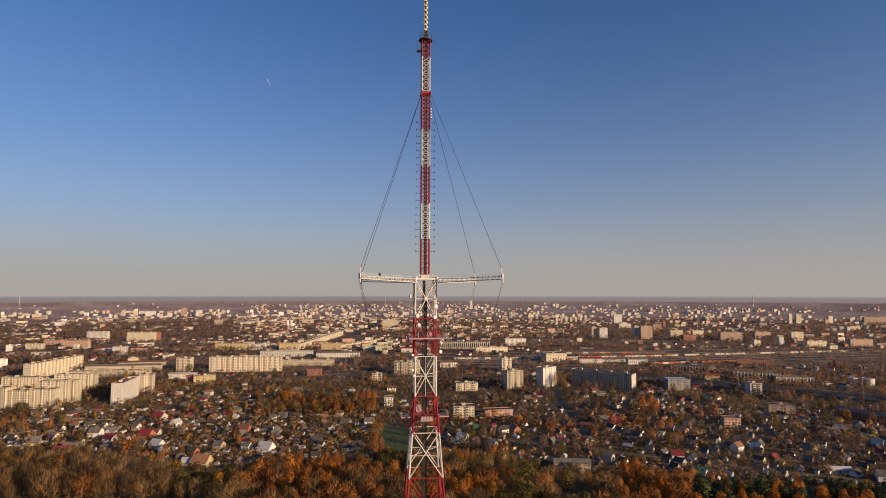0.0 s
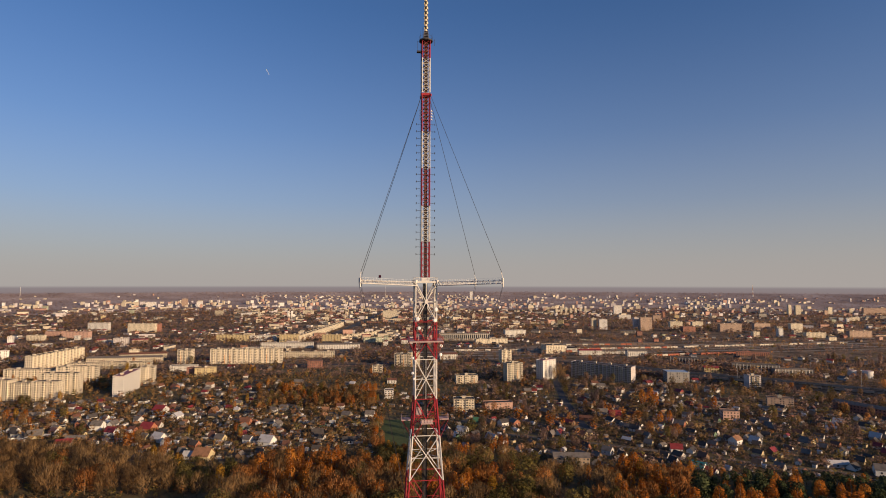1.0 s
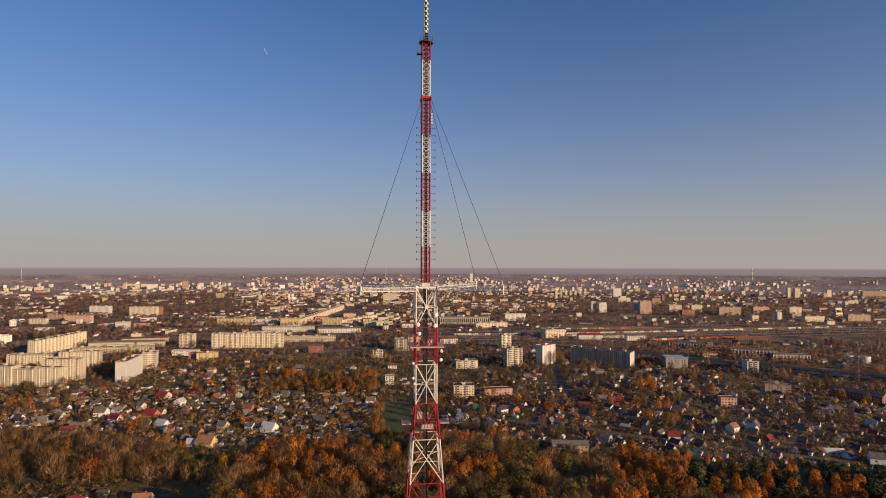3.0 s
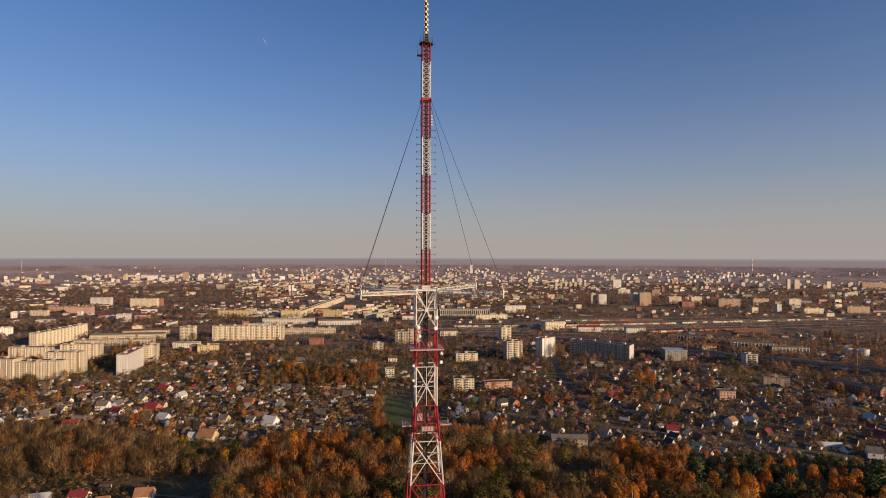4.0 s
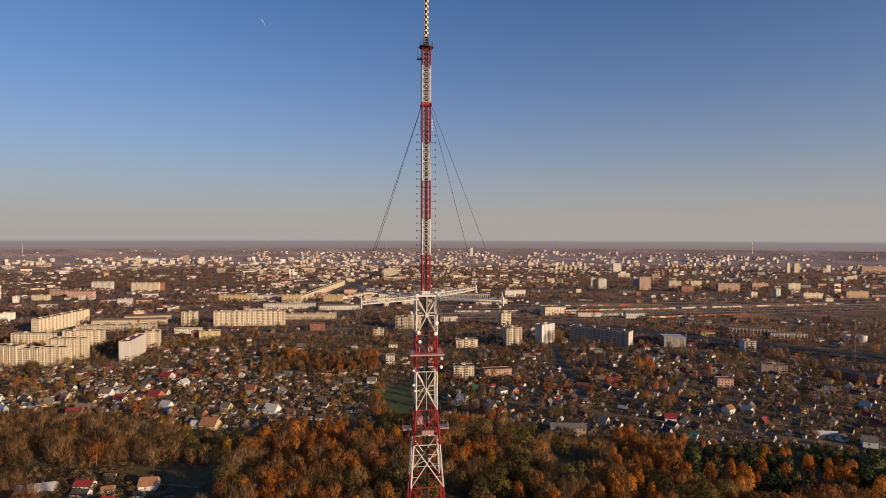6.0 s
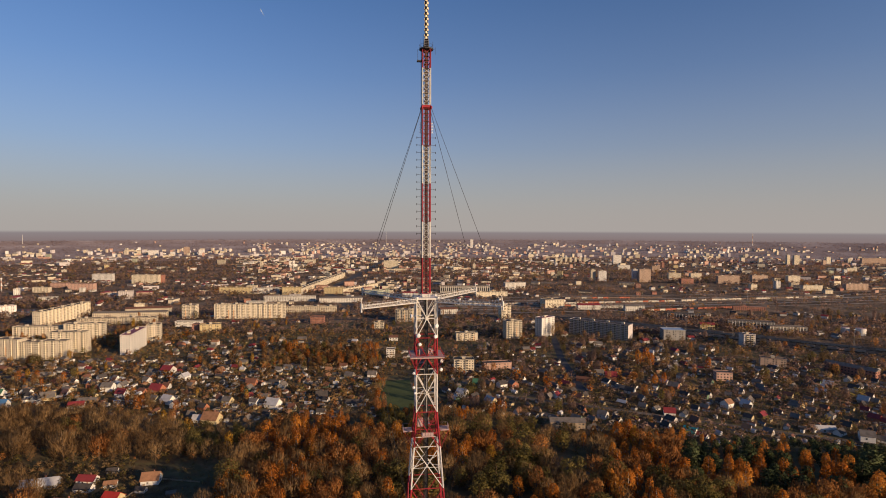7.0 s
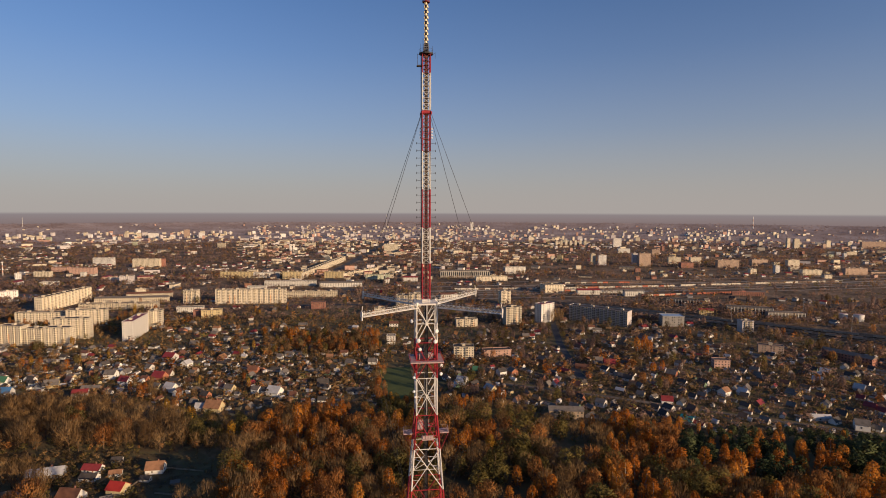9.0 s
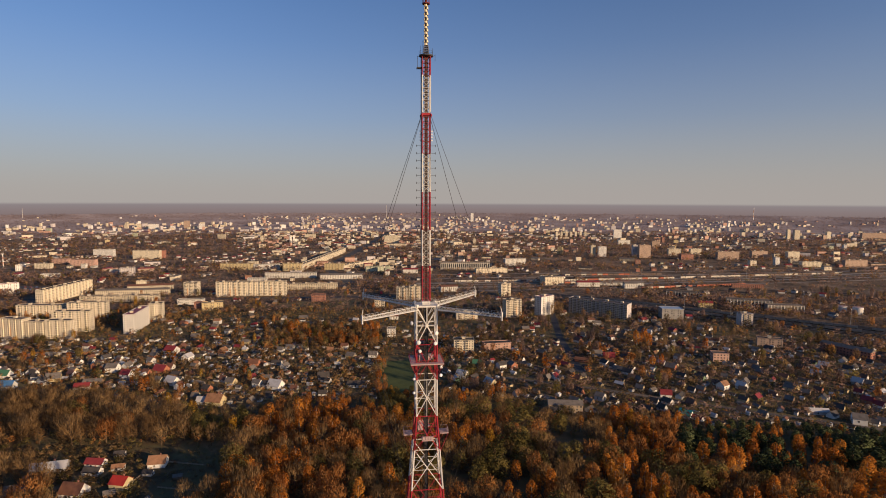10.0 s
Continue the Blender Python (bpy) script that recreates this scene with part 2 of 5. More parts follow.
def part(name, shape, material, parent=None, label=""):
    """One mesh object under a thing or under a part; shape is a Shape or a mesh that is shared."""
    data = shape.mesh(name) if isinstance(shape, Shape) else shape
    if not data.materials:
        data.materials.append(material)
    ob = new(name, data)
    if data.materials[0] != material:
        ob.material_slots[0].link = "OBJECT"
        ob.material_slots[0].material = material
    if parent:
        ob.parent = parent
    if label:
        ob["label"] = label
    return ob


def big_mesh(name, verts, tris, normals=None):
    """A mesh of many triangles from arrays; normals round off the shading of a crown."""
    m = bpy.data.meshes.new(name)
    m.vertices.add(len(verts))
    m.vertices.foreach_set("co", verts.astype(np.float32).ravel())
    m.loops.add(tris.size)
    m.loops.foreach_set("vertex_index", tris.astype(np.int32).ravel())
    m.polygons.add(len(tris))
    m.polygons.foreach_set("loop_start", np.arange(0, tris.size, 3, dtype=np.int32))
    m.update(calc_edges=True)
    if normals is not None:
        m.attributes.new("custom_normal", "FLOAT_VECTOR", "POINT").data.foreach_set("vector", normals.astype(np.float32).ravel())
        m.update()
    return m


# ---- ground ----
HOME = (-9.0, -170.0)      # the foot of the camera's line
NEAR, FAR = 3200.0, 4900.0
BEND = NEAR / (FAR - NEAR)


def far_place(d):
    """The country beyond 3.2 km is drawn in towards 4.9 km and rises with it; returns the distance and height."""
    if d <= NEAR:
        return d, 0.0
    q = FAR - (FAR - NEAR) * (NEAR / d) ** BEND
    return q, 162 * (1 - q / d)


def land(x, y):
    """Height of the ground at a place."""
    q = math.hypot(x - HOME[0], y - HOME[1])
    if q <= NEAR:
        return 0.0
    d = NEAR * ((FAR - NEAR) / max(FAR - q, 30)) ** (1 / BEND)
    return 162 * (1 - q / d)


rings = list(range(0, 3201, 200)) + [far_place(d)[0] for d in (3400, 3700, 4000, 4400, 5000, 5800, 7000, 9000)]
g = Shape()
SEG = 96
g.v.append((HOME[0], HOME[1], 0))
for q in rings[1:]:
    for i in range(SEG):
        a = 2 * math.pi * i / SEG
        x, y = HOME[0] + q * math.cos(a), HOME[1] + q * math.sin(a)
        g.v.append((x, y, land(x, y)))
g.f += [(0, 1 + i, 1 + (i + 1) % SEG) for i in range(SEG)]
for k in range(len(rings) - 2):
    b0, b1 = 1 + k * SEG, 1 + (k + 1) * SEG
    g.f += [(b0 + i, b1 + i, b1 + (i + 1) % SEG, b0 + (i + 1) % SEG) for i in range(SEG)]
ground = part("ground", g, GROUND)
ground.data.polygons.foreach_set("use_smooth", [True] * len(ground.data.polygons))
tagged(ground, "brown autumn ground with dry grass and bare soil", "ground", kind="structure")

# land beyond the town, with distance haze put into its pale colour
g = Shape()
field_rings = [r for r in rings if r >= 3200]
arc = [radians(30 + 112 * i / 48) for i in range(49)]
for q in field_rings:
    for a in arc:
        x, y = HOME[0] + q * math.cos(a), HOME[1] + q * math.sin(a)
        g.v.append((x, y, land(x, y) + 0.8))
for k in range(len(field_rings) - 1):
    g.f += [(k * 49 + i, k * 49 + i + 1, (k + 1) * 49 + i + 1, (k + 1) * 49 + i) for i in range(48)]
tagged(part("far_fields", g, HAZED_LAND), "far land beyond the town, paled by painted haze", "field", kind="structure")

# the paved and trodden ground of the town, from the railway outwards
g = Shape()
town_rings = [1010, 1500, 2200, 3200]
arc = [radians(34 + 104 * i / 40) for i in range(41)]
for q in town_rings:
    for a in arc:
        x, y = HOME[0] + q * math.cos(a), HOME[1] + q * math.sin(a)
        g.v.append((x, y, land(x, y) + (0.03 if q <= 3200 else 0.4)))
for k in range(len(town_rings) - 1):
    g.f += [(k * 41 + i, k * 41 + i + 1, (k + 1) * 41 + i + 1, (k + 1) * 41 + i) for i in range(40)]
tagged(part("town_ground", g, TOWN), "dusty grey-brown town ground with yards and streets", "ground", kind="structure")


# ---- the television tower ----
def tower():
    thing = new("television_tower")
    tagged(thing, "tall red and white steel lattice television tower with cable-stayed arms", "tower")
    thing.matrix_basis = pose(0, 0, 0, 0, 0, 3)

    def half(z):
        return 3.15 if z >= 113.9 else 3.15 + (113.9 - z) * 0.076
    CORNERS = ((-1, -1), (1, -1), (1, 1), (-1, 1))

    def at(i, z, k=1.0):
        h = half(z) * k
        return Vector((CORNERS[i % 4][0] * h, CORNERS[i % 4][1] * h, z))
    levels = [0, 18, 37, 56, 74.5, 91, 103.5, 113.9, 125.5, 136.6, 148.4]
    for k in range(len(levels) - 1):
        z0, z1 = levels[k], levels[k + 1]
        m = WHITE if (len(levels) - k) % 2 == 0 else RED
        ring = Shape()
        for i in range(4):
            ring.beam(at(i, z1), at(i + 1, z1), 0.26, 6)
        sec = part("tower_section", ring, m, thing, "white steel section" if m == WHITE else "red steel section")
        for i in range(4):
            part("leg", Shape().beam(at(i, z0), at(i, z1), 0.52 if k < 7 else 0.44, 8), m, sec)
            a, b, c, e = at(i, z0), at(i + 1, z0), at(i, z1), at(i + 1, z1)
            s = Shape()
            if k == 9:      # the top bay is braced as a star, with a level belt
                mid = (a + b + c + e) / 4
                for q in (a, b, c, e, (c + e) / 2 - Vector((0, 0, 0.2)), (a + c) / 2, (b + e) / 2):
                    s.beam(q, mid, 0.30, 6)
                s.beam(c.lerp(a, 0.12), mid.lerp(c, 0.25), 0.16, 6).beam(e.lerp(b, 0.12), mid.lerp(e, 0.25), 0.16, 6)
                s.box(mid, (0.9, 0.9, 0.9))
            elif k == 8 or k == 6:
                mid = (a + b) / 2 + Vector((0, 0, (z1 - z0) * 0.45))
                for q in (a, b, c, e):
                    s.beam(q, mid, 0.24, 6)
                s.beam(at(i, (z0 + z1) / 2), at(i + 1, (z0 + z1) / 2), 0.18, 6)
            else:
                s.beam(a, e, 0.27, 6).beam(b, c, 0.27, 6)
                hz = (z0 + z1) / 2
                s.beam(at(i, hz), at(i + 1, hz), 0.15, 6)
                # secondary struts from the crossing to the quarter points
                mid = (at(i, hz) + at(i + 1, hz)) / 2
                s.beam(at(i, z0 + (z1 - z0) * 0.25), a.lerp(mid, 0.5), 0.12).beam(at(i + 1, z0 + (z1 - z0) * 0.25), b.lerp(mid, 0.5), 0.12)
                if k == 7:
                    s.beam(mid, (a + b) / 2, 0.16, 6).beam(mid, (c + e) / 2, 0.16, 6)
            part("brace", s, m, sec)
        dia = Shape()
        zm = (z0 + z1) / 2
        dia.beam(at(0, zm), at(2, zm), 0.14).beam(at(1, zm), at(3, zm), 0.14)
        part("diaphragm", dia, m, sec)
    for i in range(4):
        p = at(i, 0)
        part("foundation", Shape().box((p.x, p.y, 0.6), (4.2, 4.2, 1.4)), WALLS["grey_low"], thing, "grey concrete footing")
    # lift shaft, feeders and ladder in the middle
    core = Shape()
    for x, y in ((-0.55, -0.55), (0.55, -0.55), (0.55, 0.55), (-0.55, 0.55)):
        core.beam((x, y, 0), (x, y, 148), 0.2)
    for i in range(74):
        z = i * 2.0
        core.beam((-0.55, -0.55, z), (0.55, -0.55, z + 2), 0.07).beam((0.55, 0.55, z), (-0.55, 0.55, z + 2), 0.07)
        core.beam((0.55, -0.55, z), (0.55, 0.55, z + 2), 0.07)
    part("lift_shaft", core, DARK, thing, "dark lattice lift shaft")
    fd = Shape()
    for i in range(7):
        fd.beam((-0.35 + i * 0.13, -0.7, 0), (-0.35 + i * 0.13, -0.7, 148), 0.13, 5)
    part("feeder_cables", fd, DARK, thing, "bundle of black feeder cables")

    # top plate of the body
    t = Shape().box((0, 0, 148.5), (7.0, 7.0, 0.5)).box((0, 0, 149.2), (2.5, 2.5, 1.0))
    for i in range(4):
        p = at(i, 148.5)
        t.box((p.x, p.y, 148.6), (0.9, 0.9, 0.9), 0.785)
    part("top_plate", t, WHITE, thing)
    rl = Shape()
    for i in range(4):
        a, b = Vector((*[3.4 * c for c in CORNERS[i]], 149.9)), Vector((*[3.4 * c for c in CORNERS[(i + 1) % 4]], 149.9))
        rl.beam(a, b, 0.07).beam(a - Vector((0, 0, 0.5)), b - Vector((0, 0, 0.5)), 0.05)
        for j in range(6):
            q = a.lerp(b, j / 5)
            rl.beam(q - Vector((0, 0, 1.15)), q, 0.06)
    part("handrail", rl, WHITE, thing)

    # gallery round the body
    gal = Shape()
    for x, y, sx, sy in ((0, -4.1, 10.2, 2.0), (0, 4.1, 10.2, 2.0), (-4.1, 0, 2.0, 6.2), (4.1, 0, 2.0, 6.2)):
        gal.box((x, y, 130.9), (sx, sy, 0.35))
    deck = part("gallery", gal, DECK, thing, "grey steel gallery deck")
    gr = Shape()
    pts = [Vector((s[0] * 5.05, s[1] * 5.05, 131.1)) for s in CORNERS]
    for i in range(4):
        a, b = pts[i], pts[(i + 1) % 4]
        for h in (0.55, 1.1):
            gr.beam(a + Vector((0, 0, h)), b + Vector((0, 0, h)), 0.06)
        for j in range(8):
            q = a.lerp(b, j / 8)
            gr.beam(q, q + Vector((0, 0, 1.1)), 0.06)
    part("handrail", gr, RED, deck)
    low = Vector((0, 0, 0.3))
    for i in range(4):
        for p, q in ((pts[i], at(i, 126.8)), (pts[i].lerp(pts[(i + 1) % 4], 0.3), at(i, 127.8)), (pts[(i + 1) % 4].lerp(pts[i], 0.3), at(i + 1, 127.8))):
            part("strut", Shape().beam(p - low, q, 0.16), RED, deck)

    # four hanging balconies lower down
    for k in range(4):
        a = k * math.pi / 2
        turn = Matrix.Rotation(a, 4, "Z")

        def tp(x, y, z):
            return turn @ Vector((x, y, z))
        rad = 5.3 if k % 2 == 0 else 5.7
        b = Shape()
        b.box(tp(0, -rad, 107.6), (3.5, 2.8, 0.3), a)
        bal = part("balcony", b, DECK, thing, "grey steel balcony")
        r = Shape()
        for dx in (-1.7, 1.7):
            r.beam(tp(dx, -rad - 1.3, 107.7), tp(dx, -rad - 1.3, 108.9), 0.07).beam(tp(dx, -rad - 1.3, 108.9), tp(dx, -rad + 1.0, 108.9), 0.07)
        for h in (108.3, 108.9):
            r.beam(tp(-1.7, -rad - 1.3, h), tp(1.7, -rad - 1.3, h), 0.07)
        for j in range(4):
            r.box(tp(-1.25 + j * 0.85, -rad - 1.32, 108.3), (0.62, 0.05, 0.9), a)
        part("handrail", r, DECK, bal)
        for dx in (-1.6, 1.6):
            part("strut", Shape().beam(tp(dx, -rad - 1.2, 107.4), tp(dx * 2.2, -3.9, 101.9), 0.16), RED, bal)
            part("strut", Shape().beam(tp(dx, -rad + 1.2, 107.5), tp(dx * 2.0, -3.4, 107.5), 0.18), RED, bal)
    deckb = Shape()
    for i in range(4):
        deckb.beam(at(i, 107.6), at(i + 1, 107.6), 0.24)
    part("belt", deckb, RED, thing)

    # mast
    bands = [(149.9, 160.8, RED), (160.8, 171.8, WHITE), (171.8, 183.4, RED), (183.4, 194.9, WHITE), (194.9, 206.0, RED), (207.2, 218.1, WHITE), (218.1, 223.8, RED)]
    for z0, z1, m in bands:
        n = max(2, round((z1 - z0) / 1.9))
        h = 1.22
        sec = None
        for j in range(n + 1):
            z = z0 + (z1 - z0) * j / n
            belt = Shape()
            for i in range(4):
                c, c2 = CORNERS[i], CORNERS[(i + 1) % 4]
                belt.beam((c[0] * h, c[1] * h, z), (c2[0] * h, c2[1] * h, z), 0.12)
            if sec is None:
                sec = part("mast_section", belt, m, thing, "white mast section" if m == WHITE else "red mast section")
            else:
                part("belt", belt, m, sec)
        for i in range(4):
            c, c2 = CORNERS[i], CORNERS[(i + 1) % 4]
            part("leg", Shape().beam((c[0] * h, c[1] * h, z0), (c[0] * h, c[1] * h, z1), 0.30, 8), m, sec)
            s = Shape()
            for j in range(n):
                za, zb = z0 + (z1 - z0) * j / n, z0 + (z1 - z0) * (j + 1) / n
                s.beam((c[0] * h, c[1] * h, za), (c2[0] * h, c2[1] * h, zb), 0.11).beam((c2[0] * h, c2[1] * h, za), (c[0] * h, c[1] * h, zb), 0.11)
            part("brace", s, m, sec)
    inner = Shape()
    for x, y in ((-0.4, -0.4), (0.0, -0.5), (0.4, -0.3), (0.3, 0.4), (-0.3, 0.4)):
        inner.beam((x, y, 149.8), (x, y, 224.2), 0.16, 6)
    inner.beam((0.1, 0.2, 149.8), (0.1, 0.2, 224.2), 0.95, 8)
    for j in range(60):
        inner.box((0, 0, 151 + j * 1.22), (1.5, 1.5, 0.1))
    part("feeder_cables", inner, FEEDER, thing, "brown feeders and ladder inside the mast")
    ladder = Shape()
    for x in (-1.75, -1.45):
        ladder.beam((x, -0.9, 150), (x, -0.9, 223), 0.06)
    for j in range(120):
        ladder.beam((-1.75, -0.9, 150.4 + j * 0.6), (-1.45, -0.9, 150.4 + j * 0.6), 0.04)
    part("ladder", ladder, DARK, thing)
    collar = Shape().box((0, 0, 206.6), (2.62, 2.62, 0.7))
    for i in range(4):
        collar.box((CORNERS[i][0] * 1.42, CORNERS[i][1] * 1.42, 206.3), (0.4, 0.4, 0.8), 0.785)
    part("collar", collar, RED, thing, "red guy-rope collar")

    # rows of side dipoles on both sides of the mast
    for j in range(19):
        z = 197.3 - j * 2.24
        s = Shape()
        for sx in (-1, 1):
            s.beam((sx * 1.2, -0.3, z), (sx * 2.85, -0.3, z), 0.12).beam((sx * 2.85, -0.3, z - 0.3), (sx * 2.85, -0.3, z + 0.3), 0.2, 6)
            s.beam((sx * 2.2, -0.3, z), (sx * 2.2, 0.5, z), 0.05)
        part("dipole_antenna", s, DARK, thing)
    for sx in (-1, 1):
        s = Shape()
        for j in range(4):
            z = 198.9 + j * 0.9
            s.box((sx * 1.75, -0.4, z), (0.28, 0.6, 0.4)).beam((sx * 1.2, -0.4, z), (sx * 1.8, -0.4, z), 0.08)
            s.beam((sx * 2.05, -0.8, z - 0.4), (sx * 2.05, 0.2, z + 0.4), 0.06)
        part("panel_antenna", s, DISH, thing, "white panel antenna")

    # upper platform, aerial spine and tip
    pl = Shape()
    pl.beam((0, 0, 224.2), (0, 0, 224.6), 4.3, 12)
    top = part("upper_platform", pl, DARK, thing, "dark round maintenance platform")
    top.location = (0, 0, -0.5)
    s = Shape()
    for i in range(10):
        a = 2 * math.pi * i / 10
        a2 = 2 * math.pi * (i + 1) / 10
        p, q = Vector((2.05 * math.cos(a), 2.05 * math.sin(a), 224.6)), Vector((2.05 * math.cos(a2), 2.05 * math.sin(a2), 224.6))
        s.beam(p, p + Vector((0, 0, 1.1)), 0.07).beam(p + Vector((0, 0, 1.1)), q + Vector((0, 0, 1.1)), 0.06)
    s.beam((-1.7, -0.6, 224.5), (-1.7, -0.6, 227.2), 0.09).beam((1.9, -0.6, 224.5), (1.9, -0.6, 226.6), 0.09).beam((-0.9, 0.4, 224.5), (-0.9, 0.4, 229.0), 0.12)
    part("handrail", s, DARK, top)
    s = Shape()
    for x in (-2.6, -1.3):
        s.beam((x, -0.4, 220.6), (x, -0.4, 224.2), 0.15)
    s.box((-2.0, -0.4, 220.7), (1.7, 1.2, 0.4)).beam((-2.6, -0.4, 224.1), (-1.2, -0.4, 224.1), 0.1)
    s.beam((2.0, -0.4, 224.2), (2.7, -0.4, 224.6), 0.1).beam((2.7, -0.4, 222.9), (2.7, -0.4, 225.0), 0.12)
    part("bracket", s, DARK, top, "dark side bracket")
    neck = Shape()
    for x, y in ((-0.75, -0.75), (0.75, -0.75), (0.75, 0.75), (-0.75, 0.75)):
        neck.beam((x, y, 224.5), (x * 0.8, y * 0.8, 227.0), 0.2)
    for j in range(5):
        neck.box((0, 0, 224.9 + j * 0.5), (1.35, 1.35, 0.1))
    part("neck", neck, STEEL, thing)
    spine = part("aerial_spine", Shape().beam((0, 0, 226.8), (0, 0, 239.0), 0.92, 8), DARK, thing, "dark aerial column")
    panel = Shape().box((0, 0, 0), (0.36, 0.2, 0.6)).mesh("panel")
    for j in range(15):
        for k in range(4):
            a = k * math.pi / 2 + radians(20)
            off = 0.19 if (j + k) % 2 else -0.19
            m = Matrix.Translation((0, 0, 227.3 + j * 0.8)) @ Matrix.Rotation(a, 4, "Z") @ Matrix.Translation((off, -0.47, 0))
            part("panel", panel, CREAM, spine).matrix_basis = m
    s = Shape()
    for i in range(8):
        a = 2 * math.pi * i / 8
        s.beam((1.05 * math.cos(a), 1.05 * math.sin(a), 239.0), (1.05 * math.cos(a), 1.05 * math.sin(a), 241.6), 0.13)
    s.beam((0, 0, 238.9), (0, 0, 239.2), 2.3, 10).beam((0, 0, 240.6), (0, 0, 240.8), 2.2, 10).beam((0, 0, 239), (0, 0, 242), 0.7, 8)
    part("top_cage", s, OLDRED, thing, "dark red top cage")
    part("tip", Shape().beam((0, 0, 242), (0, 0, 245), 0.25, 6, 0.12), STEEL, thing)

    # dishes on the body
    def dish(x, y, z, r, face):
        d = Shape()
        n = Vector((math.cos(face), math.sin(face), 0))
        c = Vector((x, y, z))
        r *= 0.88
        d.beam(c, c + n * 0.35, r * 2, 16).beam(c + n * 0.35, c + n * 0.55, r * 2, 16, r * 1.2).beam(c - n * 0.5, c, 0.3, 6)
        return part("dish_antenna", d, DISH, thing, "round white dish antenna")
    for x, y, z, r, f in ((2.8, -3.7, 140.3, 0.74, -60), (-2.6, -3.8, 137.5, 0.74, -100), (2.5, -3.8, 137.1, 0.64, -80), (-2.2, -3.7, 134.8, 0.6, -90),
                          (4.4, -3.2, 129.5, 0.6, -60), (4.25, -3.3, 126.9, 0.6, -60), (-3.9, -3.3, 126.0, 0.45, -120), (-3.9, -3.2, 121.6, 0.45, -120), (-4.4, -2.2, 143.2, 0.66, 190), (-3.6, -3.6, 120.0, 0.38, -100)):
        dish(x, y, z, r, radians(f))
    cab = Shape().box((-2.0, -2.2, 110.4), (1.5, 1.2, 2.0)).box((1.4, 1.5, 131.3), (1.6, 1.4, 2.0)).box((-1.2, 1.2, 131.3), (1.6, 1.4, 2.0))
    part("equipment_cabinet", cab, DECK, thing)

    # arms and guys
    for k in range(4):
        a = radians(-45 + 90 * k)
        u, w, up = Vector((math.cos(a), math.sin(a), 0)), Vector((-math.sin(a), math.cos(a), 0)), Vector((0, 0, 1))
        r0, r1, zb, zt = 4.3, 27.4, 147.4, 148.5
        rise = 0.72      # the arms climb a little towards their tips
        arm = part("arm", Shape().beam(u * r0 + up * zt, u * r1 + up * (zt - 0.4), 0.2, 6), WHITE, thing, "white lattice arm")
        for sgn in (-0.6, 0.6):
            part("chord", Shape().beam(u * r0 + w * sgn + up * zb, u * r1 + w * sgn * 0.7 + up * zb, 0.24, 6), WHITE, arm)
        lace, rods = Shape(), Shape()
        n = 13
        for j in range(n):
            p0, p1 = r0 + (r1 - r0) * j / n, r0 + (r1 - r0) * (j + 1) / n
            pm = (p0 + p1) / 2
            for sgn in (-0.6, 0.6):
                lace.beam(u * p0 + w * sgn + up * zb, u * pm + up * zt, 0.12).beam(u * pm + up * zt, u * p1 + w * sgn + up * zb, 0.12)
            lace.beam(u * p0 - w * 0.6 + up * zb, u * p1 + w * 0.6 + up * zb, 0.1).beam(u * p0 - w * 0.6 + up * zb, u * p0 + w * 0.6 + up * zb, 0.1)
        lace.box(u * ((r0 + r1) / 2) + up * (zb + 0.06), (r1 - r0, 0.6, 0.06), a)
        part("lacing", lace, WHITE, arm)
        for j in range(22):
            p = r0 + 1.0 + (r1 - r0 - 1.5) * j / 21
            rods.beam(u * p + w * 0.45 + up * zb, u * p + w * 0.45 + up * (zb + 1.6), 0.045)
        for h in (1.1, 1.6):
            rods.beam(u * r0 + w * 0.45 + up * (zb + h), u * r1 + w * 0.45 + up * (zb + h), 0.035)
        part("handrail", rods, DISH, arm)
        tip = Shape().box(u * (r1 + 0.1) + up * 148.2, (0.4, 0.6, 1.3), a).box(u * (r1 + 0.1) + up * 146.9, (0.35, 0.4, 1.0), a)
        tip.beam(u * (r1 + 0.1) + up * 148.8, u * (r1 - 0.3) + up * 150.4, 0.22)
        part("end_bracket", tip, WHITE, arm)
        for piece in (arm, *arm.children):
            for corner in piece.data.vertices:
                out = Vector(corner.co[:2] + (0,)).dot(u)
                corner.co.z += rise * max(0.0, out - r0) / (r1 - r0)
        for s2 in (0.0,):
            part("guy_rope", Shape().beam(u * 1.9 + w * s2 + up * 206.3, u * (r1 - 0.2) + w * s2 + up * (150.4 + rise), 0.13, 6), DARK, thing, "steel guy rope")
        for sgn, zf in ((-1, 84), (1, 84)):
            h = half(zf)
            ca = u * (h * 1.41) if sgn < 0 else (u + w).normalized() * h
            part("guy_rope", Shape().beam(u * (r1 + 0.1) + w * sgn * 0.2 + up * (146.4 + rise), Vector((ca.x, ca.y, zf)), 0.07, 6), DARK, thing, "steel guy rope")
    lamp = Shape().beam((0, 0, 0), (0, 0, 0.9), 0.9, 10, 0.7)
    u = Vector((math.cos(radians(135)), math.sin(radians(135)), 0))
    part("warning_lamp", lamp, RED, thing, "red obstruction lamp").location = u * 19 + Vector((0, 0, 149.9))
    return thing


tower()


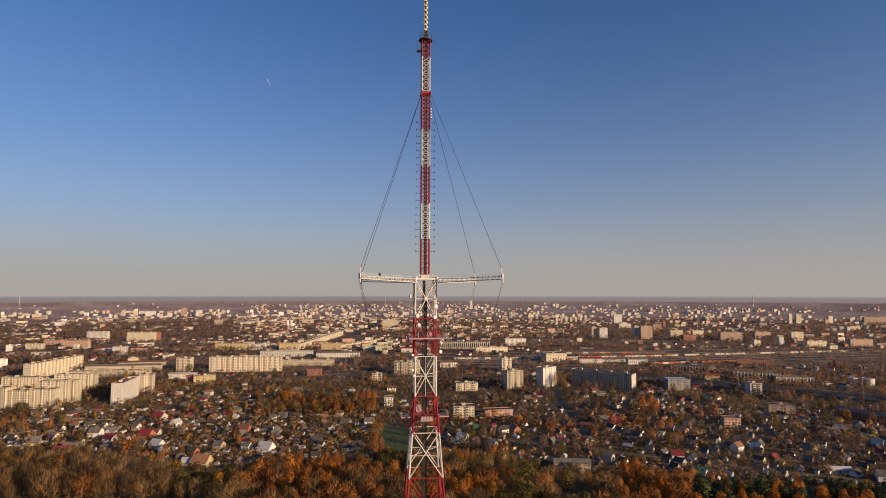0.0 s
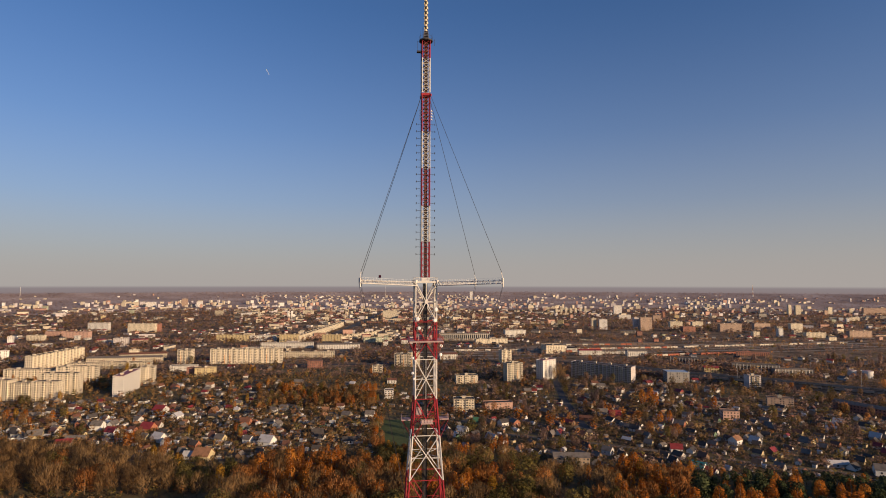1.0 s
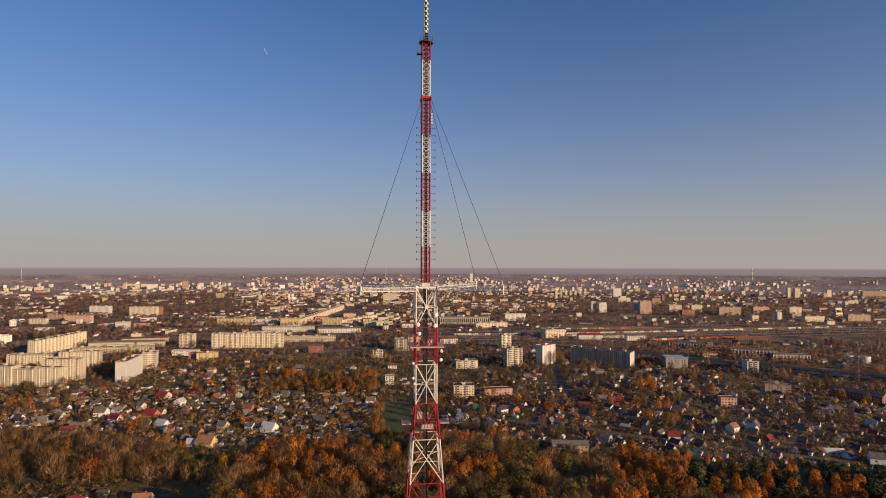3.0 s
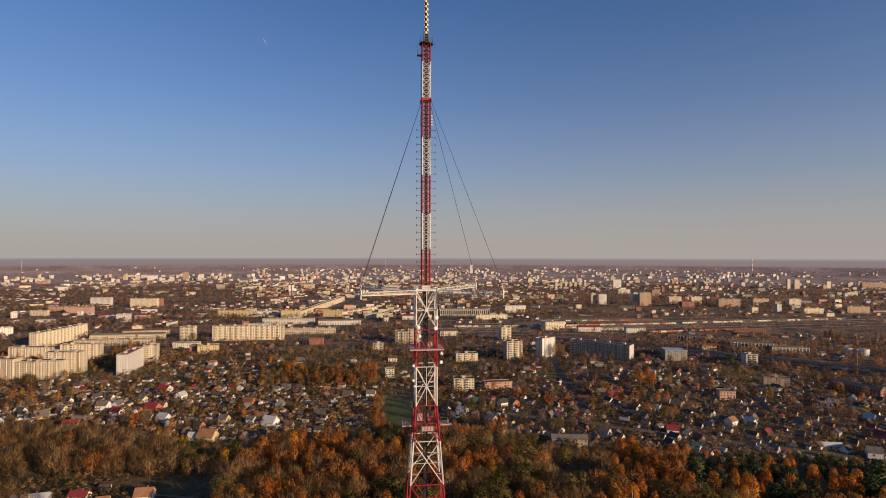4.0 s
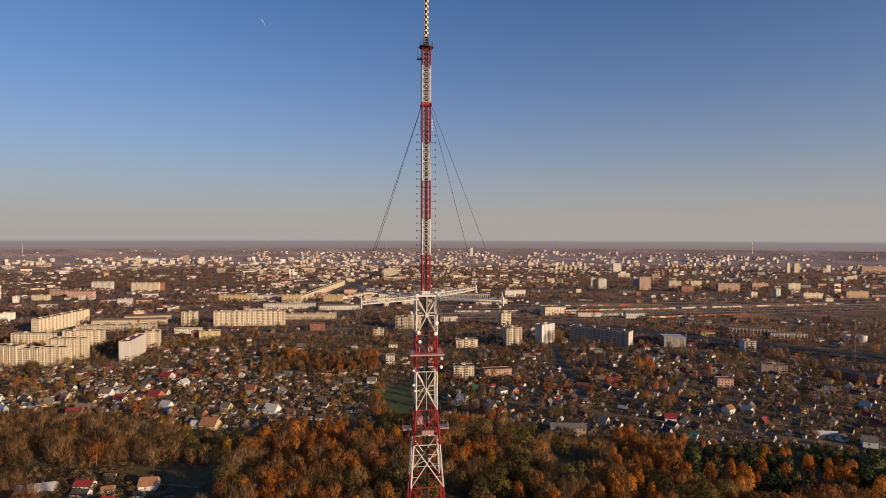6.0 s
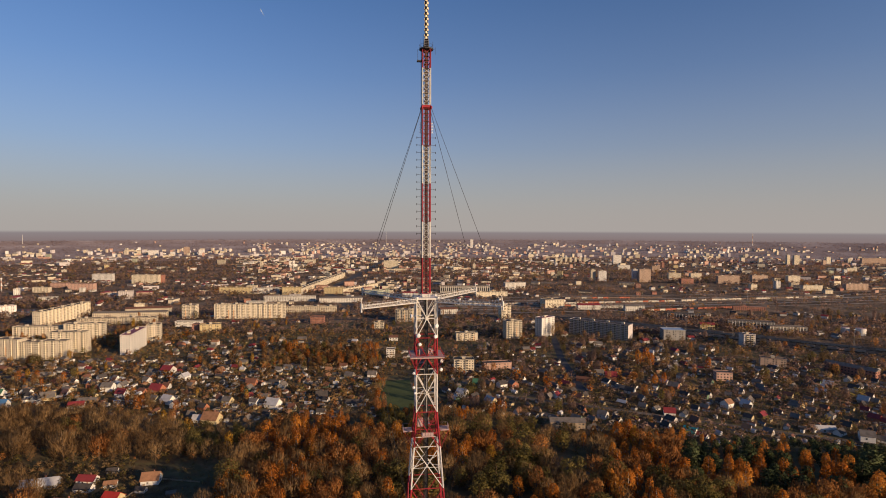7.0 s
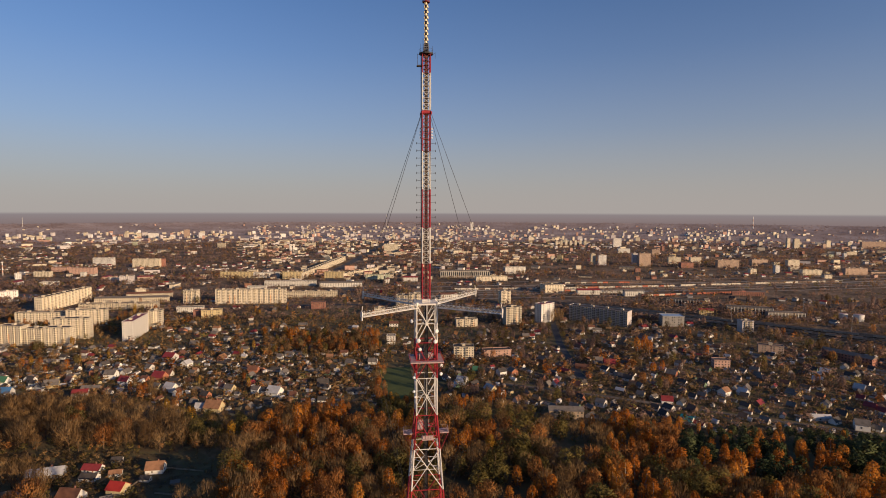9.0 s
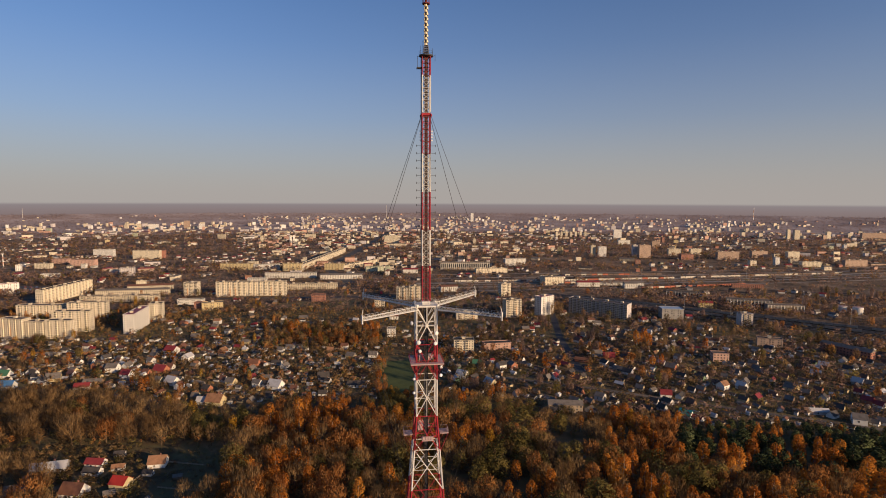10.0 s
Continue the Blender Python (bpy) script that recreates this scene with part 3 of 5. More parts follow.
# ---- apartment blocks and other large buildings ----
WIN = Shape().box((0, 0, 0), (1.5, 0.16, 1.35)).mesh("window")
HUT = Shape().box((0, 0, 1.4), (4, 3.5, 2.4)).box((0, 0, 2.68), (4.4, 3.9, 0.16)).mesh("roof_hut")
NAMES = {"panel": "cream panel-built apartment block with rows of windows", "pale": "long pale yellow rendered apartment block", "white": "white rendered block with rows of windows",
         "white_low": "low whitewashed building with dark windows", "khru": "five-storey grey-cream brick apartment slab", "yellow": "ochre yellow rendered town building",
         "brick": "apartment block with orange brick panels", "brown": "brown brick apartment block", "red": "low red brick town building", "pink": "low faded pink rendered building",
         "grey": "grey-mauve panel apartment block with a long facade", "grey_low": "grey block building with a pale blue flat roof", "green_low": "low pale green rendered building",
         "depot": "long weathered railway depot with pilasters", "shed": "long old timber shed with a slate roof"}
PALE_BLUE = paint("pale_blue_sheet_roof", (0.30, 0.40, 0.52), 0.2, 0.2, rough=0.6)
taken = []


def block(x, y, yaw, length, depth, height, style, detail=1):
    """A building on a rectangular plan, with its storeys, windows, parapet and roof huts."""
    taken.append((x, y, max(length, depth) / 2 + 4, radians(yaw), length / 2 + 4, depth / 2 + 4))
    far = math.hypot(x - HOME[0], y - HOME[1])
    low = style in ("white_low", "green_low", "grey_low", "depot", "shed", "pink", "red")
    thing = new("apartment_block" if not low else "building")
    tagged(thing, NAMES[style], "building", "town blocks")
    thing.matrix_basis = pose(x, y, land(x, y) - 0.3, 0, 0, yaw)
    L, D, H = length, depth, height
    wall = part("wall", Shape().box((0, 0, H / 2), (L, D, H)), WALLS[style], thing)
    pitched = detail == 1 and H < 11 and style != "depot" and random.Random(int(x + y)).random() < 0.7
    if style == "shed" or pitched:
        roof = Shape().solid([(-L / 2 - .5, -D / 2 - .5, H), (L / 2 + .5, -D / 2 - .5, H), (L / 2 + .5, D / 2 + .5, H), (-L / 2 - .5, D / 2 + .5, H), (-L / 2 - .5, 0, H + 3), (L / 2 + .5, 0, H + 3)],
                             [(0, 1, 5, 4), (2, 3, 4, 5), (0, 4, 3), (1, 2, 5), (0, 3, 2, 1)])
        part("roof", roof, HOUSE_ROOFS[random.Random(int(x - y)).choice((0, 0, 1, 2, 3, 4, 0))][1], thing)
    else:
        r = Shape().box((0, 0, H + 0.15), (L + 0.5, D + 0.5, 0.3))
        roof = part("roof", r, PALE_BLUE if style == "grey_low" else HOUSE_ROOFS[2][1] if style == "white" and detail == 2 else FLATROOF, thing)
        par = Shape()
        for sx, sy, cx, cy in ((L + 0.5, 0.3, 0, -D / 2 - 0.1), (L + 0.5, 0.3, 0, D / 2 + 0.1), (0.3, D, -L / 2 - 0.1, 0), (0.3, D, L / 2 + 0.1, 0)):
            par.box((cx, cy, H + 0.55), (sx, sy, 0.6))
        part("parapet", par, WALLS[style], roof)
        if not low:
            for j in range(max(1, int(L / 24))):
                part("roof_hut", HUT, WALLS["khru"], roof).location = ((j + 0.5) * L / max(1, int(L / 24)) - L / 2, 1, H)
    floors = max(1, round(H / 2.85))
    fh = H / floors
    bay = 5.0 if style == 'depot' else 3.1 if detail == 2 else 3.6
    cols = max(1, int(L / bay))
    side = max(1, int(D / bay))
    rnd = random.Random(int(x * 7 + y))
    if style == "depot":
        pil = Shape().box((0, 0, H / 2), (0.9, 0.4, H)).mesh("pilaster")
        for j in range(cols + 1):
            part("pilaster", pil, WALLS["white_low"], wall, "pale pilaster").location = (-L / 2 + j * L / cols, -D / 2 - 0.2, 0)
        win = Shape()
        for j in range(cols):
            win.box((-L / 2 + (j + 0.5) * L / cols, -D / 2, H * 0.55), (L / cols * 0.6, 0.16, H * 0.5))
        tagged(part("windows", win, GLASS, wall), kind="stuff")
        return thing
    wins = []
    for f in range(floors):
        z = (f + 0.55) * fh
        for j in range(cols):
            if detail == 2 and cols > 8 and j % 3 == 0 and style != "grey":      # blank panels between the window columns
                continue
            wins.append((-L / 2 + (j + 0.5) * L / cols, -D / 2 - 0.02, z, 0))
        for j in range(0 if style != "grey" else side, side):
            yy = -D / 2 + (j + 0.5) * D / side
            wins.append((L / 2 + 0.02, yy, z, 90))
            wins.append((-L / 2 - 0.02, yy, z, 90))
    if detail == 2 and len(wins) <= 105:
        for a, b, z, w in wins:
            part("window", WIN, GLASS, wall).matrix_basis = pose(a, b, z, 0, 0, w)
    else:
        s = Shape()
        for a, b, z, w in wins:
            s.box((a, b, z), (1.6, 0.16, 1.35) if w == 0 else (0.16, 1.6, 1.35))
        tagged(part("windows", s, GLASS, wall), kind="stuff")
    if style in ("panel", "khru", "grey", "pale", "brick") and not low and detail == 2:
        # stacks of loggias, some with coloured fronts
        step = 2 if style == "grey" else 3
        for j in range(step // 2, cols, step):
            s = Shape()
            for f in range(floors):
                s.box((-L / 2 + (j + 0.5) * L / cols, -D / 2 - 0.5, (f + 0.22) * fh), (L / cols * 0.96, 1.0, fh * 0.42))
            for e in (-0.48, 0.48):
                s.box((-L / 2 + (j + 0.5 + e) * L / cols, -D / 2 - 0.5, H / 2), (0.15, 1.0, H))
            part("loggia_glazing", Shape().box((-L / 2 + (j + 0.5) * L / cols, -D / 2 - 0.3, H / 2), (L / cols * 0.9, 0.1, H)), GLASS, wall)
            part("loggia", s, WALLS["pale" if style != "grey" else "khru"], wall)
            if style == "panel" and rnd.random() < 0.28:      # a brick-faced stack on the lower storeys
                part("brick_facing", Shape().box((-L / 2 + (j + 0.9) * L / cols, -D / 2 - 0.12, H * 0.31), (L / cols * 1.1, 0.2, H * 0.6)), PANELBRICK, wall, "orange brick facing")
    if style in ("panel", "pale", "grey", "khru", "white") and detail == 2:
        s = Shape()
        for f in range(1, floors):
            s.box((0, 0, f * fh), (L + 0.05, D + 0.05, 0.07))
        part("storey_joint", s, WALLS["grey_low"], wall)
    return thing


block(-510, 592, -14, 35, 13, 25.4, "panel", 2)
block(-480, 588, -10, 27, 13, 22.3, "panel", 2)
block(-449, 585, -4, 33, 13, 23.8, "panel", 2)
block(-455, 624, -0, 49, 13, 28.1, "panel", 2)
block(-480, 710, 9, 54, 13, 25.0, "panel", 2)
block(-554, 719, -0, 66, 13, 19.9, "panel", 2)
block(-617, 894, 86, 137, 13, 25.4, "panel", 2)
block(-374, 631, 96, 64, 13, 26.3, "white", 2)
block(-369, 685, 9, 18, 14, 26.8, "panel", 2)
block(-502, 854, 4, 130, 12, 11.0, "khru", 2)
block(-510, 920, 5, 129, 12, 10.7, "khru", 1)
block(-506, 986, 11, 83, 12, 9.1, "khru", 1)
block(-398, 911, -4, 25, 16, 24.8, "panel", 2)
block(-285, 903, 2, 129, 13, 26.8, "panel", 2)
block(-182, 974, 1, 101, 12, 11.6, "khru", 1)
block(-313, 763, 13, 32, 14, 13.0, "yellow", 2)
block(-257, 1145, 1, 117, 14, 11.9, "white_low", 1)
block(-138, 1120, 2, 96, 14, 10.4, "white_low", 1)
block(-277, 1278, -3, 48, 14, 19.0, "yellow", 1)
block(-227, 1528, 83, 519, 14, 16.1, "pale", 1)
block(-173, 1295, -3, 50, 14, 16.3, "yellow", 1)
block(-112, 1367, 61, 177, 14, 11.9, "pale", 1)
block(-67, 1260, 11, 47, 14, 11.6, "green_low", 1)
block(-34, 2200, -2, 60, 14, 33.7, "pale", 1)
block(2, 845, -18, 23, 14, 22.0, "panel", 2)
block(24, 841, -4, 22, 14, 25.1, "panel", 2)
block(-39, 774, -4, 16, 12, 11.4, "pale", 2)
block(-17, 563, -4, 11, 11, 11.0, "white_low", 2)
block(196, 870, 15, 20, 14, 23.9, "pale", 2)
block(170, 676, 14, 26, 14, 27.6, "panel", 2)
block(226, 692, 33, 30, 14, 29.9, "white", 2)
block(311, 677, -43, 96, 18, 24.3, "grey", 2)
block(97, 668, 3, 33, 13, 11.5, "panel", 2)
block(71, 486, -4, 24, 14, 14.2, "panel", 2)
block(112, 490, 5, 34, 12, 8.4, "pink", 2)
block(329, 1013, 7, 44, 30, 17.2, "pale", 1)
block(416, 651, -11, 32, 22, 15.9, "grey_low", 2)
block(501, 596, -4, 17, 14, 17.5, "grey", 2)
block(594, 727, -25, 69, 16, 13.8, "depot", 1)
block(633, 692, -13, 56, 14, 10.4, "depot", 1)
block(529, 827, -30, 56, 16, 11.9, "depot", 1)
block(918, 1617, -3, 42, 14, 22.8, "panel", 1)
block(895, 1496, -3, 39, 20, 15.9, "red", 1)
block(1001, 1633, -3, 37, 14, 21.1, "panel", 1)
block(1025, 1486, -3, 68, 14, 24.8, "brown", 1)
block(1159, 1531, -3, 52, 14, 22.0, "brown", 1)
block(1234, 1476, -3, 38, 14, 24.9, "panel", 1)
block(660, 1592, -3, 26, 12, 33.0, "white", 1)
block(634, 1606, -3, 16, 12, 36.0, "khru", 1)
block(1074, 2486, -2, 40, 12, 41.8, "white", 1)
block(946, 2101, -2, 51, 16, 18, "white_low", 1)
block(769, 1587, -3, 17, 14, 38.9, "grey", 1)
block(784, 1550, -3, 37, 14, 41.8, "brown", 1)
block(809, 2623, -2, 11, 10, 24, "panel", 1)
block(834, 2622, -2, 11, 10, 24, "panel", 1)
block(859, 2622, -2, 11, 10, 24, "panel", 1)
block(883, 2621, -2, 11, 10, 24, "panel", 1)
block(908, 2620, -2, 11, 10, 24, "panel", 1)
block(933, 2619, -2, 11, 10, 24, "panel", 1)
block(958, 2619, -2, 11, 10, 24, "panel", 1)
block(171, 1290, -3, 129, 18, 18.1, "depot", 1)
block(228, 1211, 5, 81, 16, 11.4, "pale", 1)
block(321, 1365, 10, 61, 16, 19.1, "white_low", 1)
block(-938, 1672, -3, 62, 16, 23.3, "white", 1)
block(-774, 1595, -3, 80, 16, 26.0, "pale", 1)
block(-734, 1610, -3, 14, 16, 24.5, "red", 1)
block(-960, 1482, -3, 44, 16, 13.0, "pink", 1)
block(-867, 1422, -3, 67, 16, 17.0, "pink", 1)
block(-753, 949, 52, 31, 14, 20.4, "white", 2)
block(-1282, 3322, 7, 32, 14, 48.0, "brown", 1)
block(-1184, 3289, 6, 32, 14, 34.0, "white", 1)
block(-425, 2537, -2, 50, 16, 19, "pale", 1)
block(-1450, 3257, 8, 55, 14, 30.1, "white", 1)
block(-1329, 3229, 6, 25, 14, 23.3, "white", 1)
block(1887, 2378, -2, 15, 12, 47, "pale", 1)
block(1899, 2338, -2, 26, 12, 46, "pale", 1)
block(2086, 2368, -4, 21, 12, 36, "pale", 1)
block(1839, 1947, -2, 44, 14, 13.0, "pale", 1)
block(2273, 2315, -6, 114, 14, 32.5, "brown", 1)
block(1283, 1292, -3, 64, 14, 17.6, "brown", 1)
block(997, 1321, -3, 18, 14, 14.5, "pale", 1)
block(1076, 1330, -3, 13, 12, 22.7, "white", 1)
block(1146, 1286, -3, 56, 14, 14.2, "pale", 1)
block(550, 3953, -5, 21, 12, 63.2, "white", 1)
block(135, 285, -9, 29, 10, 7.5, "shed", 2)
block(471, 986, -8, 102, 10, 6.2, "white_low", 1)
block(-14, 672, -4, 13, 10, 5.2, "white_low", 1)
block(396, 973, -3, 48, 14, 9.7, "white_low", 1)
block(477, 945, -4, 27, 14, 10.7, "white_low", 1)
block(94, 929, 8, 35, 14, 10.2, "white_low", 1)
block(728, 934, -18, 62, 8, 7.2, "red", 1)
block(-935, 1361, -3, 41, 14, 13.4, "pale", 1)
block(-805, 1168, 12, 35, 14, 10.4, "white_low", 1)
block(-693, 1234, -3, 24, 12, 11.0, "white", 1)
block(-653, 1208, 16, 31, 16, 18.9, "grey", 1)
block(-367, 818, 3, 43, 12, 8.9, "white_low", 2)
block(-335, 769, -4, 16, 12, 12.2, "red", 2)
block(-425, 1309, -3, 83, 14, 16.2, "yellow", 1)
block(-318, 1080, -3, 41, 12, 8.8, "white_low", 1)
block(-350, 1311, 7, 65, 14, 13.3, "white_low", 1)
block(-150, 834, -4, 24, 12, 12.3, "red", 2)
block(24, 1215, -3, 37, 12, 10.0, "white_low", 1)
block(517, 729, -16, 23, 10, 8.8, "yellow", 1)
block(358, 423, -12, 17, 11, 9.1, "pink", 2)
block(458, 480, -27, 28, 11, 10.1, "brown", 2)
block(523, 434, -66, 54, 12, 9.8, "red", 1)


def church(x, y):
    thing = new("church")
    tagged(thing, "white baroque church with two domed bell towers", "church")
    thing.matrix_basis = pose(x, y, -0.2, 0, 0, 20)
    part("nave", Shape().box((4, 8, 9), (26, 16, 18)), WALLS["white"], thing)
    part("roof", Shape().solid([(-10, -1, 18), (18, -1, 18), (18, 17, 18), (-10, 17, 18), (-10, 8, 25), (18, 8, 25)], [(0, 1, 5, 4), (2, 3, 4, 5), (0, 4, 3), (1, 2, 5)]), FLATROOF, thing)
    for dx in (-12, 2):
        tw = part("bell_tower", Shape().box((dx, -3, 16), (8, 8, 32)).box((dx, -3, 32.3), (9, 9, 0.8)), WALLS["white"], thing)
        part("dome", Shape().beam((dx, -3, 32.6), (dx, -3, 36), 7, 12, 5.5).beam((dx, -3, 36), (dx, -3, 40), 5.5, 12, 1.2).beam((dx, -3, 40), (dx, -3, 43), 0.8, 6, 0.2), FLATROOF, tw)
        for zz in (12, 20, 27):
            part("window", Shape().box((dx, -7.05, zz), (1.8, 0.2, 3.2)), GLASS, tw)
    taken.append((x, y, 24, 0, 22, 16))


church(-450, 2235)



def free(x, y, gap=0.0):
    for bx, by, r, a, hl, hd in taken:
        dx, dy = x - bx, y - by
        if dx * dx + dy * dy < (r + gap + hd) ** 2:
            u, v = dx * math.cos(a) + dy * math.sin(a), -dx * math.sin(a) + dy * math.cos(a)
            if abs(u) < hl + gap and abs(v) < hd + gap:
                return False
    return True


def ahead(x, y):
    """How far a place lies from the camera's line and how far to the side of its view, as tangent."""
    a = radians(-4.8)
    dx, dy = x - HOME[0], y - HOME[1]
    u, v = dx * math.cos(a) + dy * math.sin(a), -dx * math.sin(a) + dy * math.cos(a)
    return v, u / max(v, 1)


def spot(v, s):
    """The place v metres ahead of the camera's line at the side tangent s."""
    a = radians(-4.8)
    u = s * v
    return HOME[0] + u * math.cos(a) - v * math.sin(a), HOME[1] + u * math.sin(a) + v * math.cos(a)


# ---- roads, railway, field ----
def strip(name, pts, width, material, z, label, category):
    s = Shape()
    for (x0, y0), (x1, y1) in zip(pts, pts[1:]):
        n = Vector((-(y1 - y0), x1 - x0)).normalized() * width / 2
        s.solid([(x0 - n.x, y0 - n.y, z), (x1 - n.x, y1 - n.y, z), (x1 + n.x, y1 + n.y, z), (x0 + n.x, y0 + n.y, z)], [(0, 1, 2, 3)])
        taken.append(((x0 + x1) / 2, (y0 + y1) / 2, math.hypot(x1 - x0, y1 - y0) / 2, math.atan2(y1 - y0, x1 - x0), math.hypot(x1 - x0, y1 - y0) / 2 + 1, width / 2 + 1))
    return tagged(part(name, s, material), label, category, kind="structure")


field = strip("lawn", [spot(503, -0.078), spot(615, -0.088)], 34, LAWN, 0.05, "mown green field between the trees", "lawn")
AVENUE = strip("road", [spot(1190, -0.165), spot(1480, -0.215), spot(2300, -0.135), spot(3150, -0.10)], 24, ASPHALT, 0.05, "broad grey asphalt avenue", "road")
strip("road", [spot(560, 0.26), spot(720, 0.215), spot(1000, 0.19)], 9, ASPHALT, 0.05, "narrow asphalt street between houses", "road")
strip("road", [spot(990, -0.85), spot(1010, -0.4), spot(1050, 0.0), spot(1010, 0.3)], 12, ASPHALT, 0.06, "grey asphalt street", "road")
strip("road", [spot(520, -0.82), spot(500, -0.6), spot(470, -0.45), spot(478, -0.33)], 6, BALLAST, 0.06, "sandy village lane", "road")
strip("road", [spot(418, 0.9), spot(470, 0.55), spot(520, 0.3), spot(560, 0.1)], 6, BALLAST, 0.06, "sandy village lane", "road")
strip("car_park", [spot(1120, -0.82), spot(1100, -0.70)], 70, ASPHALT, 0.07, "car park full of cars beside the blocks", "car park")
YARD = [spot(1050, 0.18), spot(755, 0.80), spot(733, 0.86)]
strip("track_bed", YARD, 76, ASPHALT, 0.08, "dark railway yard ballast with many tracks", "railway")
for k, (v0, v1, w) in enumerate(((1180, 1230, 12), (1245, 1300, 18), (1320, 1360, 10), (1130, 1180, 7), (1215, 1265, 6), (1385, 1430, 8))):
    strip("track_bed", [spot(v0 - 40, -0.05), spot(v0, 0.2), spot(v1, 0.42), spot(v1 + 130, 0.86)], w, GRAVEL, 0.09, "pale gravel railway track bed", "railway")


def track(o):
    """One track of the yard: a bed of lighter stones and two rails."""
    p, q = Vector(YARD[0]), Vector(YARD[1])
    d_ = (q - p).normalized()
    n_ = Vector((-d_.y, d_.x))
    bed = part("track", Shape().beam((*(p + n_ * o), 0.02), (*(q + d_ * 60 + n_ * o), 0.02), 3.6), BALLAST)
    tagged(bed, "railway track with pale stones and steel rails", "railway", kind="structure")
    for g_ in (-0.76, 0.76):
        part("rail", Shape().beam((*(p + n_ * (o + g_)), 1.36), (*(q + d_ * 60 + n_ * (o + g_)), 1.36), 0.2), STEEL, bed)


for o in (-33, -24, -13, -6, 2, 13, 19, 27, 34):
    track(o)


def wagon():
    thing = new("freight_wagon")
    tagged(thing, "dark covered freight wagon standing in the yard", "wagon", "wagons in the yard")
    b = part("body", Shape().box((0, 0, 2.5), (13.2, 2.9, 2.8)), WALLS["depot"], thing)
    part("roof", Shape().solid([(-6.7, -1.5, 3.9), (6.7, -1.5, 3.9), (6.7, 1.5, 3.9), (-6.7, 1.5, 3.9), (-6.7, 0, 4.4), (6.7, 0, 4.4)], [(0, 1, 5, 4), (2, 3, 4, 5), (0, 4, 3), (1, 2, 5)]), FLATROOF, thing)
    for x in (-4.4, 4.4):
        part("bogie", Shape().box((x, 0, 0.65), (3.0, 2.2, 0.9)), DARK, thing)
    return thing


first = wagon()
rw = random.Random(5)
placed = False
for lane, (o, a, b) in enumerate(((-24, 0.1, 0.55), (-13, 0.35, 0.9), (2, 0.0, 0.4), (13, 0.45, 0.95), (24, 0.15, 0.7))):
    p, q = Vector(YARD[0]), Vector(YARD[2])
    dirv = (q - p).normalized()
    nrm = Vector((-dirv.y, dirv.x))
    total = (q - p).length
    s = a * total
    while s < b * total:
        c = p + dirv * s + nrm * o
        m = pose(c.x, c.y, 1.25, 0, 0, math.degrees(math.atan2(dirv.y, dirv.x)))
        if not placed:
            first.matrix_basis, placed = m, True
        elif rw.random() < 0.85:
            copy_thing(first, m)
        s += 14.6


WAGON_PAINT = [paint("pale_wagon_paint", (0.52, 0.47, 0.38), 0.2, 0.3, obj=0.4), paint("rust_red_wagon_paint", (0.36, 0.12, 0.07), 0.3, 0.3, obj=0.4), paint("dark_wagon_paint", (0.14, 0.10, 0.08), 0.3, 0.3, obj=0.4)]
WAGON_BODY = Shape().box((0, 0, 2.65), (12.6, 2.9, 2.9)).box((0, 0, 4.2), (12.2, 2.3, 0.3)).box((-4.2, 0, 0.75), (2.8, 2.2, 0.9)).box((4.2, 0, 0.75), (2.8, 2.2, 0.9)).mesh("wagon")


def train(v0, s0, v1, s1, odds, label):
    """A line of coupled wagons along a straight stretch of track."""
    p, q = Vector(spot(v0, s0)), Vector(spot(v1, s1))
    turn = math.degrees(math.atan2(q.y - p.y, q.x - p.x))
    thing = new("freight_train")
    tagged(thing, label, "train", "trains beyond the yard")
    thing.matrix_basis = pose(p.x, p.y, 0.1, 0, 0, turn)
    for i in range(int((q - p).length / 13.6)):
        part("wagon", WAGON_BODY, WAGON_PAINT[rw.choice(odds)], thing).location = (i * 13.6 + 6.8, 0, 0)


train(1228, 0.02, 1245, 0.20, (0, 0, 2), "long train of pale freight wagons on the gravel tracks")
train(1247, 0.21, 1296, 0.42, (0, 0, 0, 1), "long train of pale freight wagons on the gravel tracks")
train(1340, 0.22, 1362, 0.40, (0, 2, 1), "train of mixed freight wagons on the gravel tracks")
train(1302, 0.43, 1395, 0.72, (0, 0, 2), "long train of pale freight wagons on the gravel tracks")
train(1140, 0.36, 1172, 0.46, (1, 1, 0), "train of rust red and white wagons")
train(1172, 0.46, 1200, 0.55, (1, 1, 1), "train of rust red wagons")
train(1210, 0.22, 1228, 0.34, (2, 1, 0), "train of mixed freight wagons on the gravel tracks")


def tank(x, y, r, h):
    thing = new("storage_tank")
    tagged(thing, "white cylindrical storage tank beside the railway", "tank", "storage tanks")
    part("shell", Shape().beam((0, 0, 0), (0, 0, h), r * 2, 24), WALLS["white"], thing)
    part("roof", Shape().beam((0, 0, h), (0, 0, h + 0.8), r * 2, 24, 0.8), DECK, thing)
    thing.matrix_basis = pose(x, y, -0.1)
    taken.append((x, y, r, 0, r, r))


tank(*spot(905, 0.728), 6.5, 10)
tank(*spot(890, 0.757), 7.5, 11)


